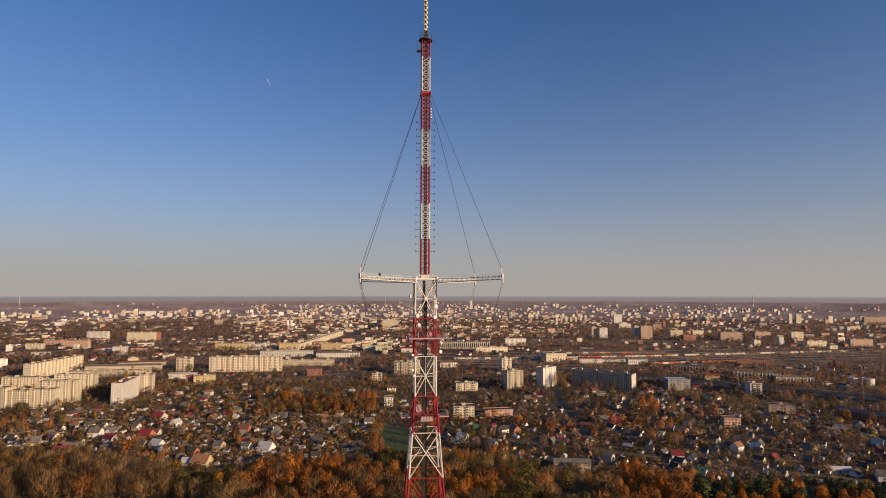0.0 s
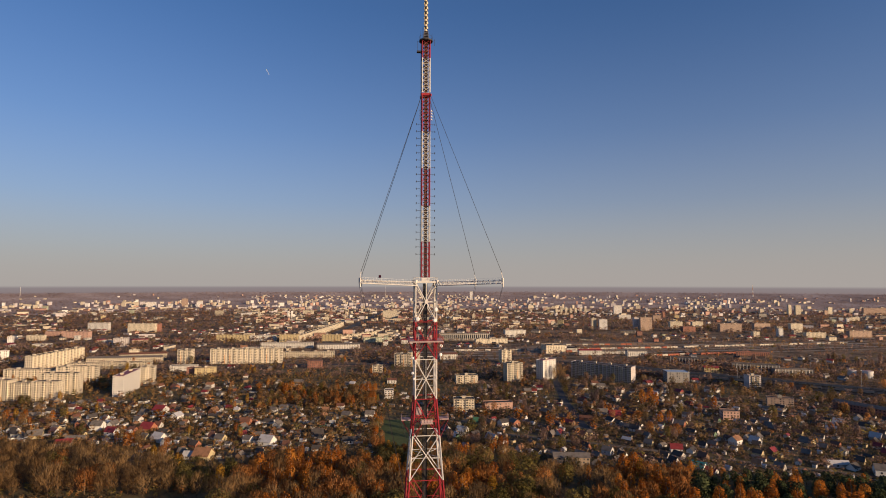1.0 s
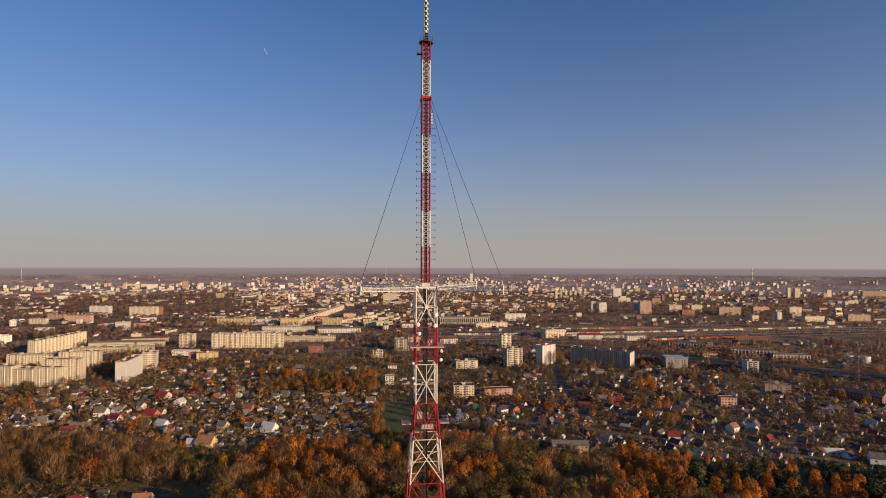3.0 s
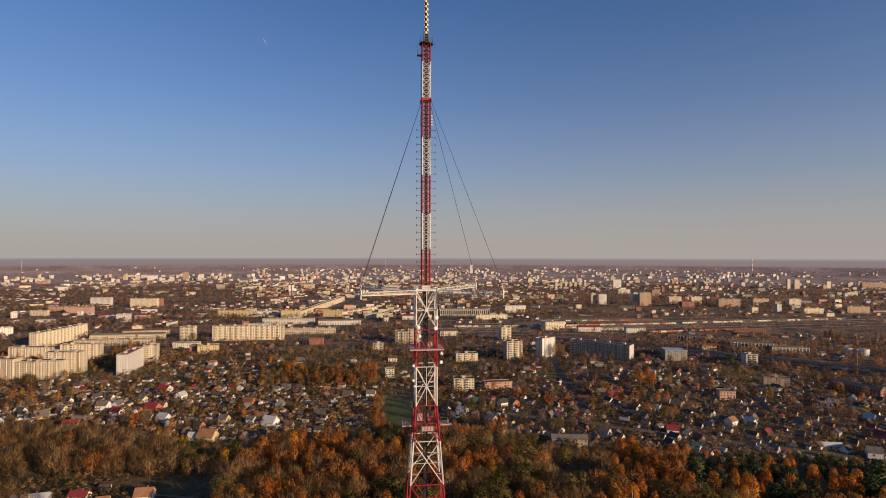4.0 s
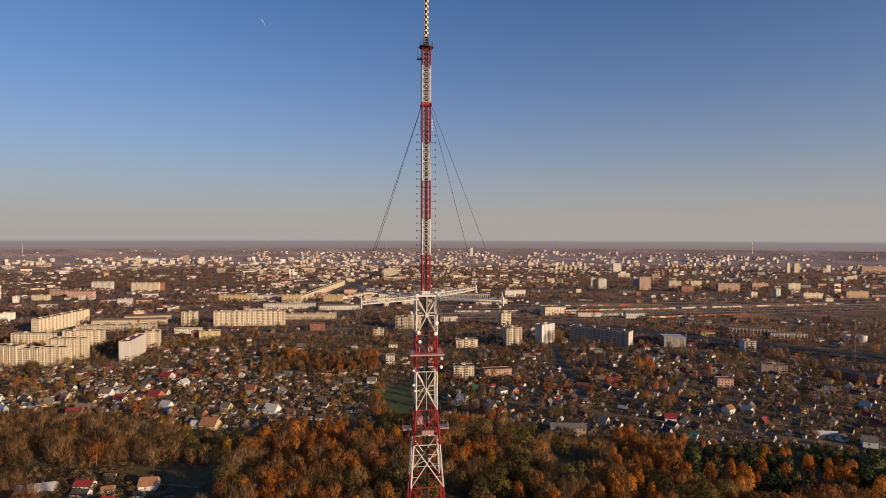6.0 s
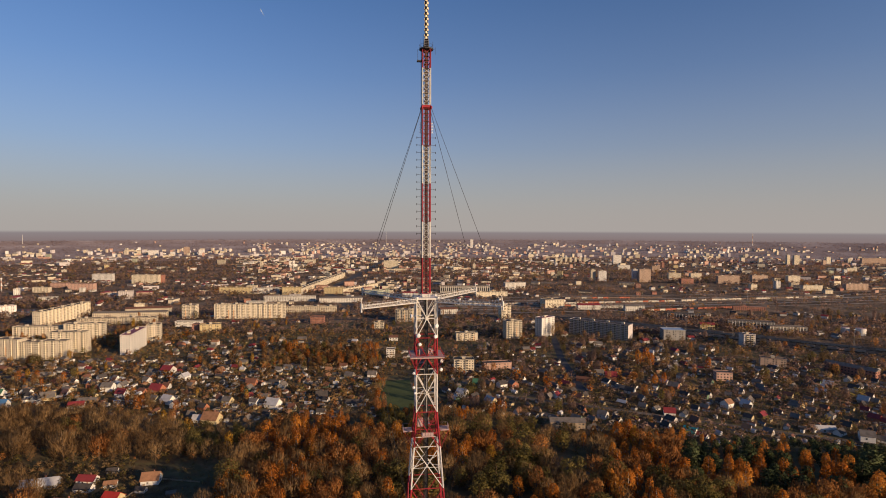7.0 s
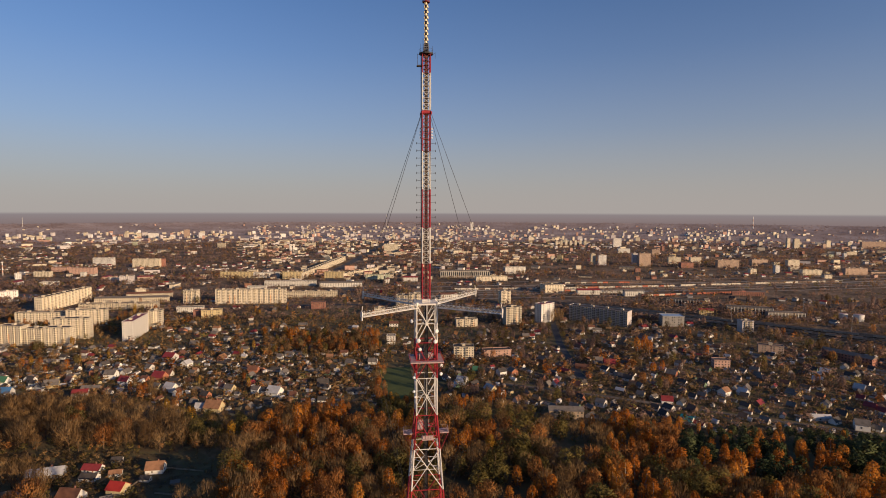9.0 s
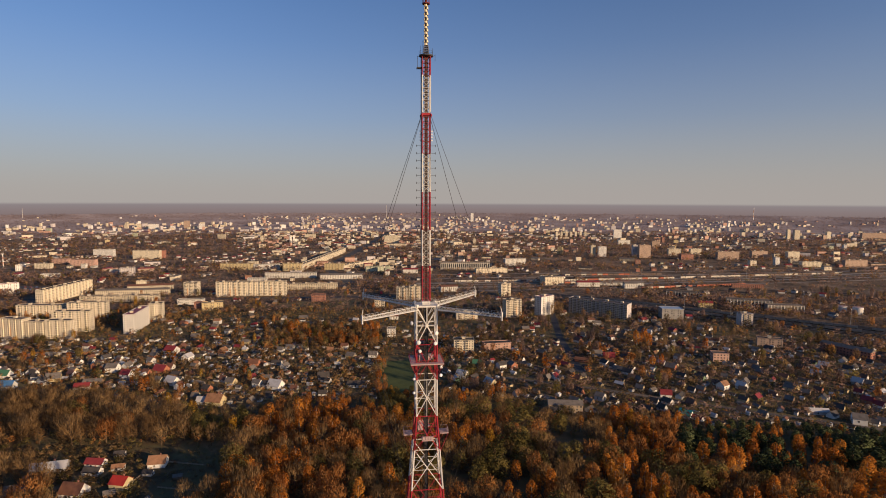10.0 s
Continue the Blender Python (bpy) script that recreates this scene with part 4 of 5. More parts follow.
# ---- houses ----
def house_meshes(w, l, h, rh, hip=False):
    wall = Shape().solid([(-l / 2, -w / 2, 0), (l / 2, -w / 2, 0), (l / 2, w / 2, 0), (-l / 2, w / 2, 0), (-l / 2, -w / 2, h), (l / 2, -w / 2, h), (l / 2, w / 2, h), (-l / 2, w / 2, h), (-l / 2, 0, h + rh), (l / 2, 0, h + rh)],
                         [(0, 1, 5, 4), (2, 3, 7, 6), (1, 2, 6, 9, 5), (3, 0, 4, 8, 7), (0, 3, 2, 1), (4, 5, 9, 8), (6, 7, 8, 9)])
    o, t = 0.5, 0.18
    k = rh / (w / 2)
    roof = Shape()
    for sgn in (-1, 1):
        pts = []
        for z in (0.05, t + 0.05):
            pts += [(-l / 2 - o, sgn * (w / 2 + o), h - o * k + z), (l / 2 + o, sgn * (w / 2 + o), h - o * k + z), (l / 2 + o, 0, h + rh + z), (-l / 2 - o, 0, h + rh + z)]
        roof.solid(pts, [(4, 5, 6, 7), (3, 2, 1, 0), (0, 1, 5, 4), (1, 2, 6, 5), (3, 0, 4, 7)])
    return {"wall": wall.mesh("wall"), "roof": roof.mesh("roof"), "chimney": Shape().box((l * 0.15, w * 0.12, h + rh * 0.95), (0.6, 0.6, 1.7)).box((l * 0.15, w * 0.12, h + rh * 0.95 + 0.9), (0.75, 0.75, 0.15)).mesh("chimney"), "size": (w, l, h, rh)}


HOUSES = [house_meshes(7.5, 9.5, 3.0, 3.2), house_meshes(8.5, 11, 3.4, 4.0), house_meshes(7, 12, 2.9, 2.6), house_meshes(9, 10, 5.2, 3.4), house_meshes(4.5, 7, 2.4, 1.6), house_meshes(6.5, 8, 2.8, 3.6), house_meshes(5.5, 14, 2.7, 2.0)]
HWIN = Shape().box((0, 0, 0), (1.1, 0.14, 1.3)).mesh("window")
HFRAME = Shape().box((0, 0, 0.72), (1.4, 0.18, 0.12)).box((0, 0, -0.72), (1.4, 0.2, 0.12)).box((-0.64, 0, 0), (0.12, 0.18, 1.4)).box((0.64, 0, 0), (0.12, 0.18, 1.4)).mesh("window_frame")
houses_built = 0


def house(x, y, yaw, kind, wall, roof, scale=1.0):
    global houses_built
    houses_built += 1
    t = HOUSES[kind]
    w, l, h, rh = t["size"]
    thing = new("house" if kind != 4 else "garden_shed")
    what = "small house" if kind != 4 else "small garden shed"
    tagged(thing, f"{what} with {HOUSE_WALLS[wall][0]} walls and {HOUSE_ROOFS[roof][0]} roof", "house" if kind != 4 else "shed", "village houses")
    thing.matrix_basis = pose(x, y, -0.1, 0, 0, yaw) @ Matrix.Scale(scale, 4)
    body = part("wall", t["wall"], HOUSE_WALLS[wall][1], thing)
    part("roof", t["roof"], HOUSE_ROOFS[roof][1], thing)
    if kind != 4:
        part("chimney", t["chimney"], BRICK, thing)
    for cx, cy, a in ((-l * 0.1, -w / 2 - 0.02, 0), (l / 2 + 0.02, 0, 90)):
        g_ = part("window", HWIN, GLASS, body)
        g_.matrix_basis = pose(cx, cy, h * 0.55, 0, 0, a)
        if kind == 3 and a == 90:
            part("window_frame", HFRAME, DISH, g_)
    taken.append((x, y, l / 2 + 1, radians(yaw), l / 2 + 1, w / 2 + 1))
    return thing


house(-214, 212, -8, 2, 0, 2, 1.0)
house(-210, 200, -8, 2, 0, 1, 0.9)
house(-240, 205, 12, 6, 1, 6, 1.5)
house(-238, 186, 10, 1, 3, 4, 1.0)
house(-241, 174, 10, 1, 3, 0, 1.0)
house(-206, 172, -12, 1, 0, 3, 1.2)
house(-182, 179, -14, 3, 2, 8, 1.0)
house(-172, 209, 5, 1, 0, 4, 1.0)
house(-381, 380, 0, 1, 1, 7, 1.1)
house(-408, 416, -5, 1, 0, 5, 1.1)
house(-170, 324, -15, 1, 2, 4, 1.3)
house(-126, 363, -25, 1, 0, 6, 1.2)
house(233, 265, -50, 1, 0, 9, 0.9)
house(240, 314, -20, 1, 0, 2, 0.9)
house(-272, 490, -20, 3, 1, 2, 1.3)
house(-245, 465, 70, 3, 0, 6, 1.0)
house(-308, 428, -4, 3, 0, 0, 1.1)
house(-286, 411, -20, 1, 0, 2, 1.0)
house(-256, 421, -20, 1, 4, 2, 1.2)
house(-230, 383, -30, 1, 0, 6, 1.1)
house(-310, 375, 10, 2, 1, 2, 1.1)
house(-352, 402, 20, 1, 2, 0, 1.1)
house(-307, 388, 0, 6, 3, 0, 1.2)
house(57, 382, -30, 3, 0, 6, 1.0)
house(82, 357, -60, 1, 2, 6, 1.0)
house(79, 421, -20, 1, 2, 5, 1.0)
house(368, 241, -30, 3, 0, 0, 1.0)
house(350, 263, -10, 6, 1, 6, 1.1)
house(369, 321, -70, 1, 2, 0, 1.0)
house(324, 329, -70, 5, 0, 6, 1.1)
house(448, 333, -60, 5, 1, 6, 1.1)
house(425, 360, -50, 5, 1, 6, 1.1)
house(223, 446, -10, 3, 0, 0, 1.0)
house(199, 429, -30, 6, 4, 3, 1.1)
house(230, 429, -10, 3, 4, 2, 1.2)
house(-37, 466, -10, 1, 0, 0, 0.9)
house(-84, 388, 10, 1, 0, 1, 1.0)
house(-48, 362, 0, 6, 0, 1, 1.3)
house(-166, 442, -10, 1, 4, 3, 0.95)
house(-183, 327, -10, 5, 1, 6, 1.0)

rh = random.Random(11)
for x, y, yaw in ((-196, 205, 10), (-173, 196, -10), (-152, 190, 15), (-214, 178, 0), (-160, 160, 70), (-185, 171, 20), (-128, 182, -10), (-205, 226, 5)):
    if free(x, y, 1):
        house(x, y, yaw, 4, rh.choice((3, 1, 3)), rh.choice((0, 1, 4)), rh.uniform(0.7, 1.1))

ROOF_ODDS = [0] * 10 + [1] * 10 + [2] * 2 + [3] * 4 + [4] * 2 + [6]
WALL_ODDS = [0] * 6 + [1] * 4 + [2] * 3 + [3] * 5 + [4] * 2 + [5]
EDGE = [(-1.0, 545), (-0.8, 524), (-0.6, 508), (-0.42, 462), (-0.36, 455), (-0.3, 480), (-0.13, 484), (0.0, 506), (0.1, 490), (0.18, 462), (0.26, 452), (0.42, 450), (0.46, 428), (0.63, 425), (0.8, 416), (1.0, 408)]


def gable(s_, r_, x, y, z, l, w, h, a, rise):
    """Walls and a low pitched roof of one small building, added to two shapes."""
    s_.box((x, y, z + h / 2), (l, w, h), a)
    ca, sa, o = math.cos(a), math.sin(a), 0.3
    pts = [(x + px * ca - py * sa, y + px * sa + py * ca, z + pz) for px, py, pz in ((-l / 2 - o, -w / 2 - o, h), (l / 2 + o, -w / 2 - o, h), (l / 2 + o, w / 2 + o, h), (-l / 2 - o, w / 2 + o, h), (-l / 2 - o, 0, h + rise), (l / 2 + o, 0, h + rise))]
    r_.solid(pts, [(0, 1, 5, 4), (2, 3, 4, 5), (0, 4, 3), (1, 2, 5), (0, 3, 2, 1)])


outer = {}      # houses too far off to pick apart, by wall and roof


def wood_edge(s):
    for (s0, v0), (s1, v1) in zip(EDGE, EDGE[1:]):
        if s0 <= s <= s1:
            return v0 + (v1 - v0) * (s - s0) / (s1 - s0)
    return 480


def village(s_from, s_to, v_to, step_v, step_s, grid, chance, most):
    """Rows of houses along lanes behind the wood."""
    v = 420.0
    while v < v_to(0) + 200:
        u = s_from * 900
        while u < s_to * 900:
            vv, uu = v + rh.uniform(-9, 9), u + rh.uniform(-6, 6)
            s = uu / vv
            u += step_s
            if not (s_from < s < s_to) or vv > v_to(s) or vv < wood_edge(s) + 12 or rh.random() > chance:
                continue
            x, y = spot(vv, s)
            if not free(x, y, 1.5) or houses_built > most:
                continue
            kind, turn, wall, roof, size = rh.choice((0, 0, 1, 5, 5, 5, 2, 3, 4, 4, 4)), grid + rh.choice((0, 90, 0, 0)) + rh.uniform(-14, 14), rh.choice(WALL_ODDS), rh.choice(ROOF_ODDS), rh.uniform(0.72, 0.95)
            if vv < 620:
                house(x, y, turn, kind, wall, roof, size)
            else:
                w, l, h, rise = (size * q for q in HOUSES[kind]["size"])
                gable(*outer.setdefault((wall, roof), (Shape(), Shape())), x, y, -0.1, l, w, h, radians(turn), rise)
                taken.append((x, y, l / 2 + 1, radians(turn), l / 2 + 1, w / 2 + 1))
        v += step_v


village(-0.84, -0.115, lambda s: 700 if s < -0.5 else 830, 20, 14, -20, 0.7, 330)
WALL_ODDS = [0] * 10 + [1] * 5 + [2] * 3 + [3] * 5 + [4] * 2 + [5]
village(0.0, 0.84, lambda s: 690 if s < 0.2 else (780 if s < 0.5 else 670), 18, 14.5, -55, 0.72, 560)


for (wall, roof), (s_, r_) in outer.items():
    tagged(part("outer_houses", s_, HOUSE_WALLS[wall][1]), f"{HOUSE_WALLS[wall][0]} walls of small houses behind the gardens", "houses", kind="stuff")
    tagged(part("outer_house_roofs", r_, HOUSE_ROOFS[roof][1]), f"{HOUSE_ROOFS[roof][0]} roofs of small houses behind the gardens", "roofs", kind="stuff")

# small sheds, barns and greenhouses in the gardens
for wall, roof in ((0, 0), (1, 1), (3, 0), (3, 4), (0, 6), (1, 3), (2, 1)):
    s_, r_ = Shape(), Shape()
    for i in range(150):
        s = rh.uniform(-0.86, 0.86) if i < 110 else rh.uniform(-0.86, -0.1)
        v = rh.uniform(wood_edge(s) + 8, 700 if s < -0.1 else 760)
        x, y = spot(v, s)
        if -0.115 < s < 0.0 and v < 650 or not free(x, y, 0.4):
            continue
        l, w, h, a = rh.uniform(2.5, 6.5), rh.uniform(2.4, 4), rh.uniform(1.9, 2.8), radians((-20 if s < 0 else -55) + rh.choice((0, 90)) + rh.uniform(-12, 12))
        gable(s_, r_, x, y, -0.1, l, w, h, a, w * 0.3)
    tagged(part("garden_sheds", s_, HOUSE_WALLS[wall][1]), f"{HOUSE_WALLS[wall][0]} walls of many small garden sheds", "sheds", kind="stuff")
    tagged(part("garden_shed_roofs", r_, HOUSE_ROOFS[roof][1]), f"{HOUSE_ROOFS[roof][0]} roofs of many small garden sheds", "roofs", kind="stuff")


# ---- trees ----
# crown of each kind: half width, foot of the crown, where it is widest, length and width of a twig or spray
FORM = {"orange": (0.19, 0.20, 0.55, 0.055, 0.018), "gold": (0.17, 0.16, 0.50, 0.055, 0.020), "rust": (0.25, 0.20, 0.62, 0.075, 0.014), "olive": (0.28, 0.12, 0.58, 0.060, 0.020),
        "bare": (0.27, 0.17, 0.66, 0.120, 0.0054), "pine": (0.22, 0.30, 0.60, 0.060, 0.022), "pale": (0.29, 0.14, 0.62, 0.13, 0.012), "scrub": (0.34, 0.04, 0.52, 0.10, 0.014), "mauve": (0.31, 0.10, 0.58, 0.13, 0.012)}


def tree_arrays(kind, seed, twigs, size=1.0):
    """A tree one unit high: tapered trunk, limbs fanning out to clumps on an egg-shaped crown, and many twigs and leaves round them; corner, triangle and normal arrays."""
    r = np.random.default_rng(seed)
    wide, foot, belly, ln0, wd0 = FORM[kind]
    lean = r.uniform(-0.03, 0.03, 2)

    def girth(z):
        t = np.clip((z - foot) / (1.0 - foot), 0, 1)
        tb = (belly - foot) / (1.0 - foot)
        return wide * np.where(t < tb, np.sqrt(np.clip(1 - ((tb - t) / tb) ** 2, 0.03, 1)), np.sqrt(np.clip(1 - ((t - tb) / (1 - tb)) ** 2.2, 0.01, 1)))
    n = 15 if kind != "pine" else 20
    i = np.arange(n)
    turn = i * 2.4 + r.uniform(-0.5, 0.5, n)
    z = foot + (0.97 - foot) * ((i + 0.6) / n) ** 0.8
    q = girth(z) * r.uniform(0.55, 1.0, n)
    tips = np.stack([lean[0] * 2 * z + q * np.cos(turn), lean[1] * 2 * z + q * np.sin(turn), z * r.uniform(0.95, 1.03, n)], 1)
    root = z * (0.45 if kind != "pine" else 0.92)
    roots = np.stack([lean[0] * 2 * root, lean[1] * 2 * root, root], 1)
    wood = Shape()
    wood.beam((0, 0, -0.02), (lean[0], lean[1], 0.45), 0.026, 5, 0.017)
    wood.beam((lean[0], lean[1], 0.45), (lean[0] * 2, lean[1] * 2, 0.93), 0.017, 4, 0.004)
    if size < 1.5:
        for p, e in zip(roots[:11], tips[:11]):
            wood.beam(p, e, 0.010, 3, 0.003)
    pick = r.integers(0, n, twigs)
    d = r.normal(size=(twigs, 3))
    d /= np.linalg.norm(d, axis=1)[:, None]
    along = r.uniform(0.5, 1.0, twigs) ** 0.5
    c = roots[pick] + (tips[pick] - roots[pick]) * along[:, None] + d * (wide * 0.34 * r.uniform(0.25, 1.0, twigs))[:, None]
    shell = r.random(twigs) < 0.5      # half of them fill the egg between the clumps
    zs, ts = foot + (1.0 - foot) * r.beta(1.6, 1.25, twigs), r.uniform(0, 6.283, twigs)
    qs = girth(zs) * r.uniform(0.72, 1.0, twigs) * (1 + 0.13 * np.sin(3 * ts + 9 * zs + seed))
    c = np.where(shell[:, None], np.stack([lean[0] * 2 * zs + qs * np.cos(ts), lean[1] * 2 * zs + qs * np.sin(ts), zs], 1), c)
    heart = np.array((lean[0], lean[1], belly - 0.06))
    out = (c - heart) / (wide, wide, (1 - foot) / 2)
    out /= np.linalg.norm(out, axis=1)[:, None] + 1e-6
    ln, wd = ln0 * r.uniform(0.7, 1.4, twigs) * size, wd0 * r.uniform(0.7, 1.4, twigs) * size
    if size > 1.5:      # bushes and far trees: fewer, broader sprays
        ln, wd = r.uniform(0.12, 0.24, twigs) * size / 3, r.uniform(0.045, 0.085, twigs) * size / 3
    if kind in ("bare", "pale", "mauve", "rust", "scrub") and size < 1.5:
        way = c - (0, 0, foot * 0.8) + d * 0.10 + (0, 0, 0.12)      # twigs fan out and up from the fork
    else:
        way = d + (0, 0, 0.35)
    way /= np.linalg.norm(way, axis=1)[:, None]
    side = np.cross(way, out + 0.5 * r.normal(size=(twigs, 3)))
    side /= np.linalg.norm(side, axis=1)[:, None] + 1e-6
    a, b, g_ = c - side * wd[:, None] - way * ln[:, None] / 2, c + side * wd[:, None] - way * ln[:, None] / 2, c + way * ln[:, None] / 2
    flip = (np.cross(b - a, g_ - a) * out).sum(1) < 0
    a[flip], b[flip] = b[flip].copy(), a[flip].copy()
    crown = np.stack([a, b, g_], 1).reshape(-1, 3)
    round_ = out + 0.30 * r.normal(size=(twigs, 3))
    round_ /= np.linalg.norm(round_, axis=1)[:, None]
    wt = []
    for f in wood.f:
        wt += [(f[0], f[i], f[i + 1]) for i in range(1, len(f) - 1)]
    return np.array(wood.v), np.array(wt), crown, np.arange(len(crown)).reshape(-1, 3), np.repeat(round_, 3, axis=0)


class Wood:
    """Gathers many trees into one mesh of trunks and one of crowns for each kind."""

    def __init__(self, twigs, size, seed, trunks=True):
        self.lib = {k: [tree_arrays(k, seed + 17 * i + 101 * j, twigs, size) for i in range(5)] for j, k in enumerate(SPECIES)}
        self.sets = {k: [] for k in SPECIES}
        self.trunks = trunks

    def add(self, kind, x, y, z, h, wide, turn):
        self.sets[kind].append((x, y, z, h, wide, turn))

    def build(self, name, label):
        for kind, rows in self.sets.items():
            if not rows:
                continue
            for which, mname, material in ((2, "crowns", SPECIES[kind]), (0, "trunks", BIRCH if kind in ("gold", "orange") else BARK)):
                if which == 0 and not self.trunks:
                    continue
                vs, ts, ns, k = [], [], [], 0
                for i, (x, y, z, h, wide, turn) in enumerate(rows):
                    shape = self.lib[kind][i % 5]
                    v, t = shape[which], shape[which + 1]
                    spin = np.array(((math.cos(turn), math.sin(turn), 0), (-math.sin(turn), math.cos(turn), 0), (0, 0, 1)))
                    vs.append((v @ spin) * (h * wide, h * wide, h) + (x, y, z))
                    ts.append(t + k)
                    if which:
                        ns.append(shape[4] @ spin)
                    k += len(v)
                ob = part(f"{name}_{mname}", big_mesh(name, np.concatenate(vs), np.concatenate(ts), np.concatenate(ns) if which else None), material)
                tagged(ob, f"{label}, {kind} {'foliage' if which else 'trunks'}", "trees", kind="stuff")


rt = random.Random(21)


def wood_kind(x, y, s, v):
    """Which tree grows where: bare woods to one side, rust and brown in the middle, olive beyond, birches and pines to the other side."""
    q = noise.noise(Vector((x * 0.020, y * 0.020, 3.0))) + rt.uniform(-0.38, 0.38)
    if s < -0.36:
        if s > -0.47 and v > 400:
            return "olive" if q < 0.2 else "bare" if q < 0.5 else "gold"
        return "bare" if q < 0.30 else "rust" if q < 0.5 else "gold" if q > 0.66 else "olive"
    if s < -0.05:
        if v > 440 and s > -0.14:
            return "olive" if q < 0.25 else "rust"
        return "olive" if q < -0.40 else "bare" if q < -0.06 else "rust" if q < 0.18 else "orange"
    if s < 0.05:
        return "olive" if q < -0.25 else "bare" if q < -0.02 else "rust" if q < 0.16 else "orange"
    if s < 0.25:
        return "olive" if q < -0.18 else "bare" if q < 0.24 else "rust" if q < 0.42 else "orange"
    if s > 0.45 and 352 < v or s > 0.56 and v > 335:
        return "orange" if rt.random() < 0.10 else "pine" if q < 0.42 else "orange"
    return "olive" if q < -0.40 else "bare" if q < -0.10 else "rust" if q < 0.12 else "orange" if q < 0.55 else "gold"


def clearing(x, y, s, v):
    if s < -0.5 and v < 392 and not (s < -0.74 and v < 360):
        return True
    if -0.52 < s < -0.40 and 322 < v < 395:
        return True
    for hv, hs, hr in ((392, 0.238, 21), (455, -0.150, 13), (330, 0.13, 12)):      # small hollows in the wood
        hx, hy = spot(hv, hs)
        if (x - hx) ** 2 + (y - hy) ** 2 < hr * hr:
            return True
    return noise.noise(Vector((x * 0.018, y * 0.018, 9.0))) > 0.52


# the trees that the camera passes nearest, each a thing of its own
LIB = {k: [tree_arrays(k, 900 + 13 * i + 57 * j, 700, 0.85) for i in range(4)] for j, k in enumerate(SPECIES)}
TREE_MESH = {k: [(big_mesh("trunk", a[0], a[1]), big_mesh("crown", a[2], a[3], a[4])) for a in LIB[k]] for k in SPECIES}
TREE_NAME = {"orange": "tall birch with orange autumn leaves", "rust": "tall tree with sparse rusty brown leaves", "bare": "bare brown tree that has lost its leaves",
             "pale": "bare grey-brown tree", "mauve": "far leafless tree", "scrub": "dark leafless garden bush", "olive": "broad tree with olive green leaves", "gold": "tree with golden yellow leaves", "pine": "dark green pine tree"}


def tree(kind, x, y, h, wide, turn):
    thing = new("tree")
    tagged(thing, TREE_NAME[kind], "tree", "trees of the wood")
    thing.matrix_basis = pose(x, y, -0.1, 0, 0, math.degrees(turn)) @ Matrix.Diagonal((h * wide, h * wide, h, 1))
    tm, cm = TREE_MESH[kind][rt.randrange(4)]
    part("trunk", tm, BIRCH if kind in ("gold", "orange") else BARK, thing)
    part("crown", cm, SPECIES[kind], thing)


near_wood = Wood(540, 0.95, 40)
singles = 0
v = 235.0
while v < 560:
    u = -0.92 * v
    while u < 0.92 * v:
        vv, uu = v + rt.uniform(-4.5, 4.5), u + rt.uniform(-4.5, 4.5)
        u += 9.8
        s = uu / vv
        x, y = spot(vv, s)
        if vv < 285 and not -0.46 < s < 0.5 or vv > wood_edge(s) or clearing(x, y, s, vv) or not free(x, y, 2):
            continue
        kind = wood_kind(x, y, s, vv)
        h, wide, turn = rt.uniform(13, 20) * (1.18 if rt.random() < 0.2 else 1), rt.uniform(1.0, 1.45), rt.uniform(0, 6.28)
        if kind in ("orange", "gold"):
            h, wide = h * 1.08, wide * 0.8
        if vv > wood_edge(s) - 45:      # the wood's edge is lower
            h *= 0.55 + 0.30 * (wood_edge(s) - vv) / 45
        if 290 < vv < 360 and singles < 260 and rt.random() < 0.5:
            tree(kind, x, y, h, wide, turn)
            singles += 1
        else:
            near_wood.add(kind, x, y, -0.1, h, wide, turn)
    v += 9.0
for i in range(90):      # a dense row of tall trees beside the cottages' field
    x, y = spot(rt.uniform(250, 330), rt.uniform(-0.385, -0.30))
    near_wood.add(rt.choice(("orange", "rust", "orange", "bare")), x, y, -0.1, rt.uniform(16, 20), rt.uniform(0.85, 1.1), rt.uniform(0, 6.28))
# tall coloured trees that stand out between the houses and over the wood: distance, side tangent, kind, height
for v_, s_, kind, h in ((461, -0.508, "gold", 17), (509, -0.556, "orange", 16), (516, -0.548, "orange", 14), (596, -0.775, "orange", 15), (600, -0.757, "gold", 16), (604, -0.738, "orange", 14), (590, -0.745, "orange", 13),
                        (711, -0.381, "orange", 15), (735, -0.278, "orange", 19), (742, -0.266, "orange", 21), (738, -0.254, "rust", 18), (728, -0.140, "orange", 19), (735, -0.130, "orange", 21), (741, -0.120, "orange", 18),
                        (560, -0.366, "orange", 11), (500, 0.092, "orange", 13), (506, 0.102, "orange", 14), (503, 0.112, "orange", 12), (380, 0.088, "gold", 20), (424, 0.322, "orange", 21), (429, 0.336, "orange", 22),
                        (421, 0.349, "gold", 20), (590, 0.386, "orange", 15), (594, 0.402, "orange", 16), (676, 0.356, "orange", 22), (682, 0.368, "orange", 24), (671, 0.378, "orange", 20), (660, 0.480, "orange", 17),
                        (622, 0.585, "olive", 15), (700, 0.668, "olive", 16), (560, 0.052, "olive", 15), (548, 0.044, "olive", 13)):
    x, y = spot(v_, s_)
    tree(kind, x, y, h, rt.uniform(0.95, 1.2), rt.uniform(0, 6.28))
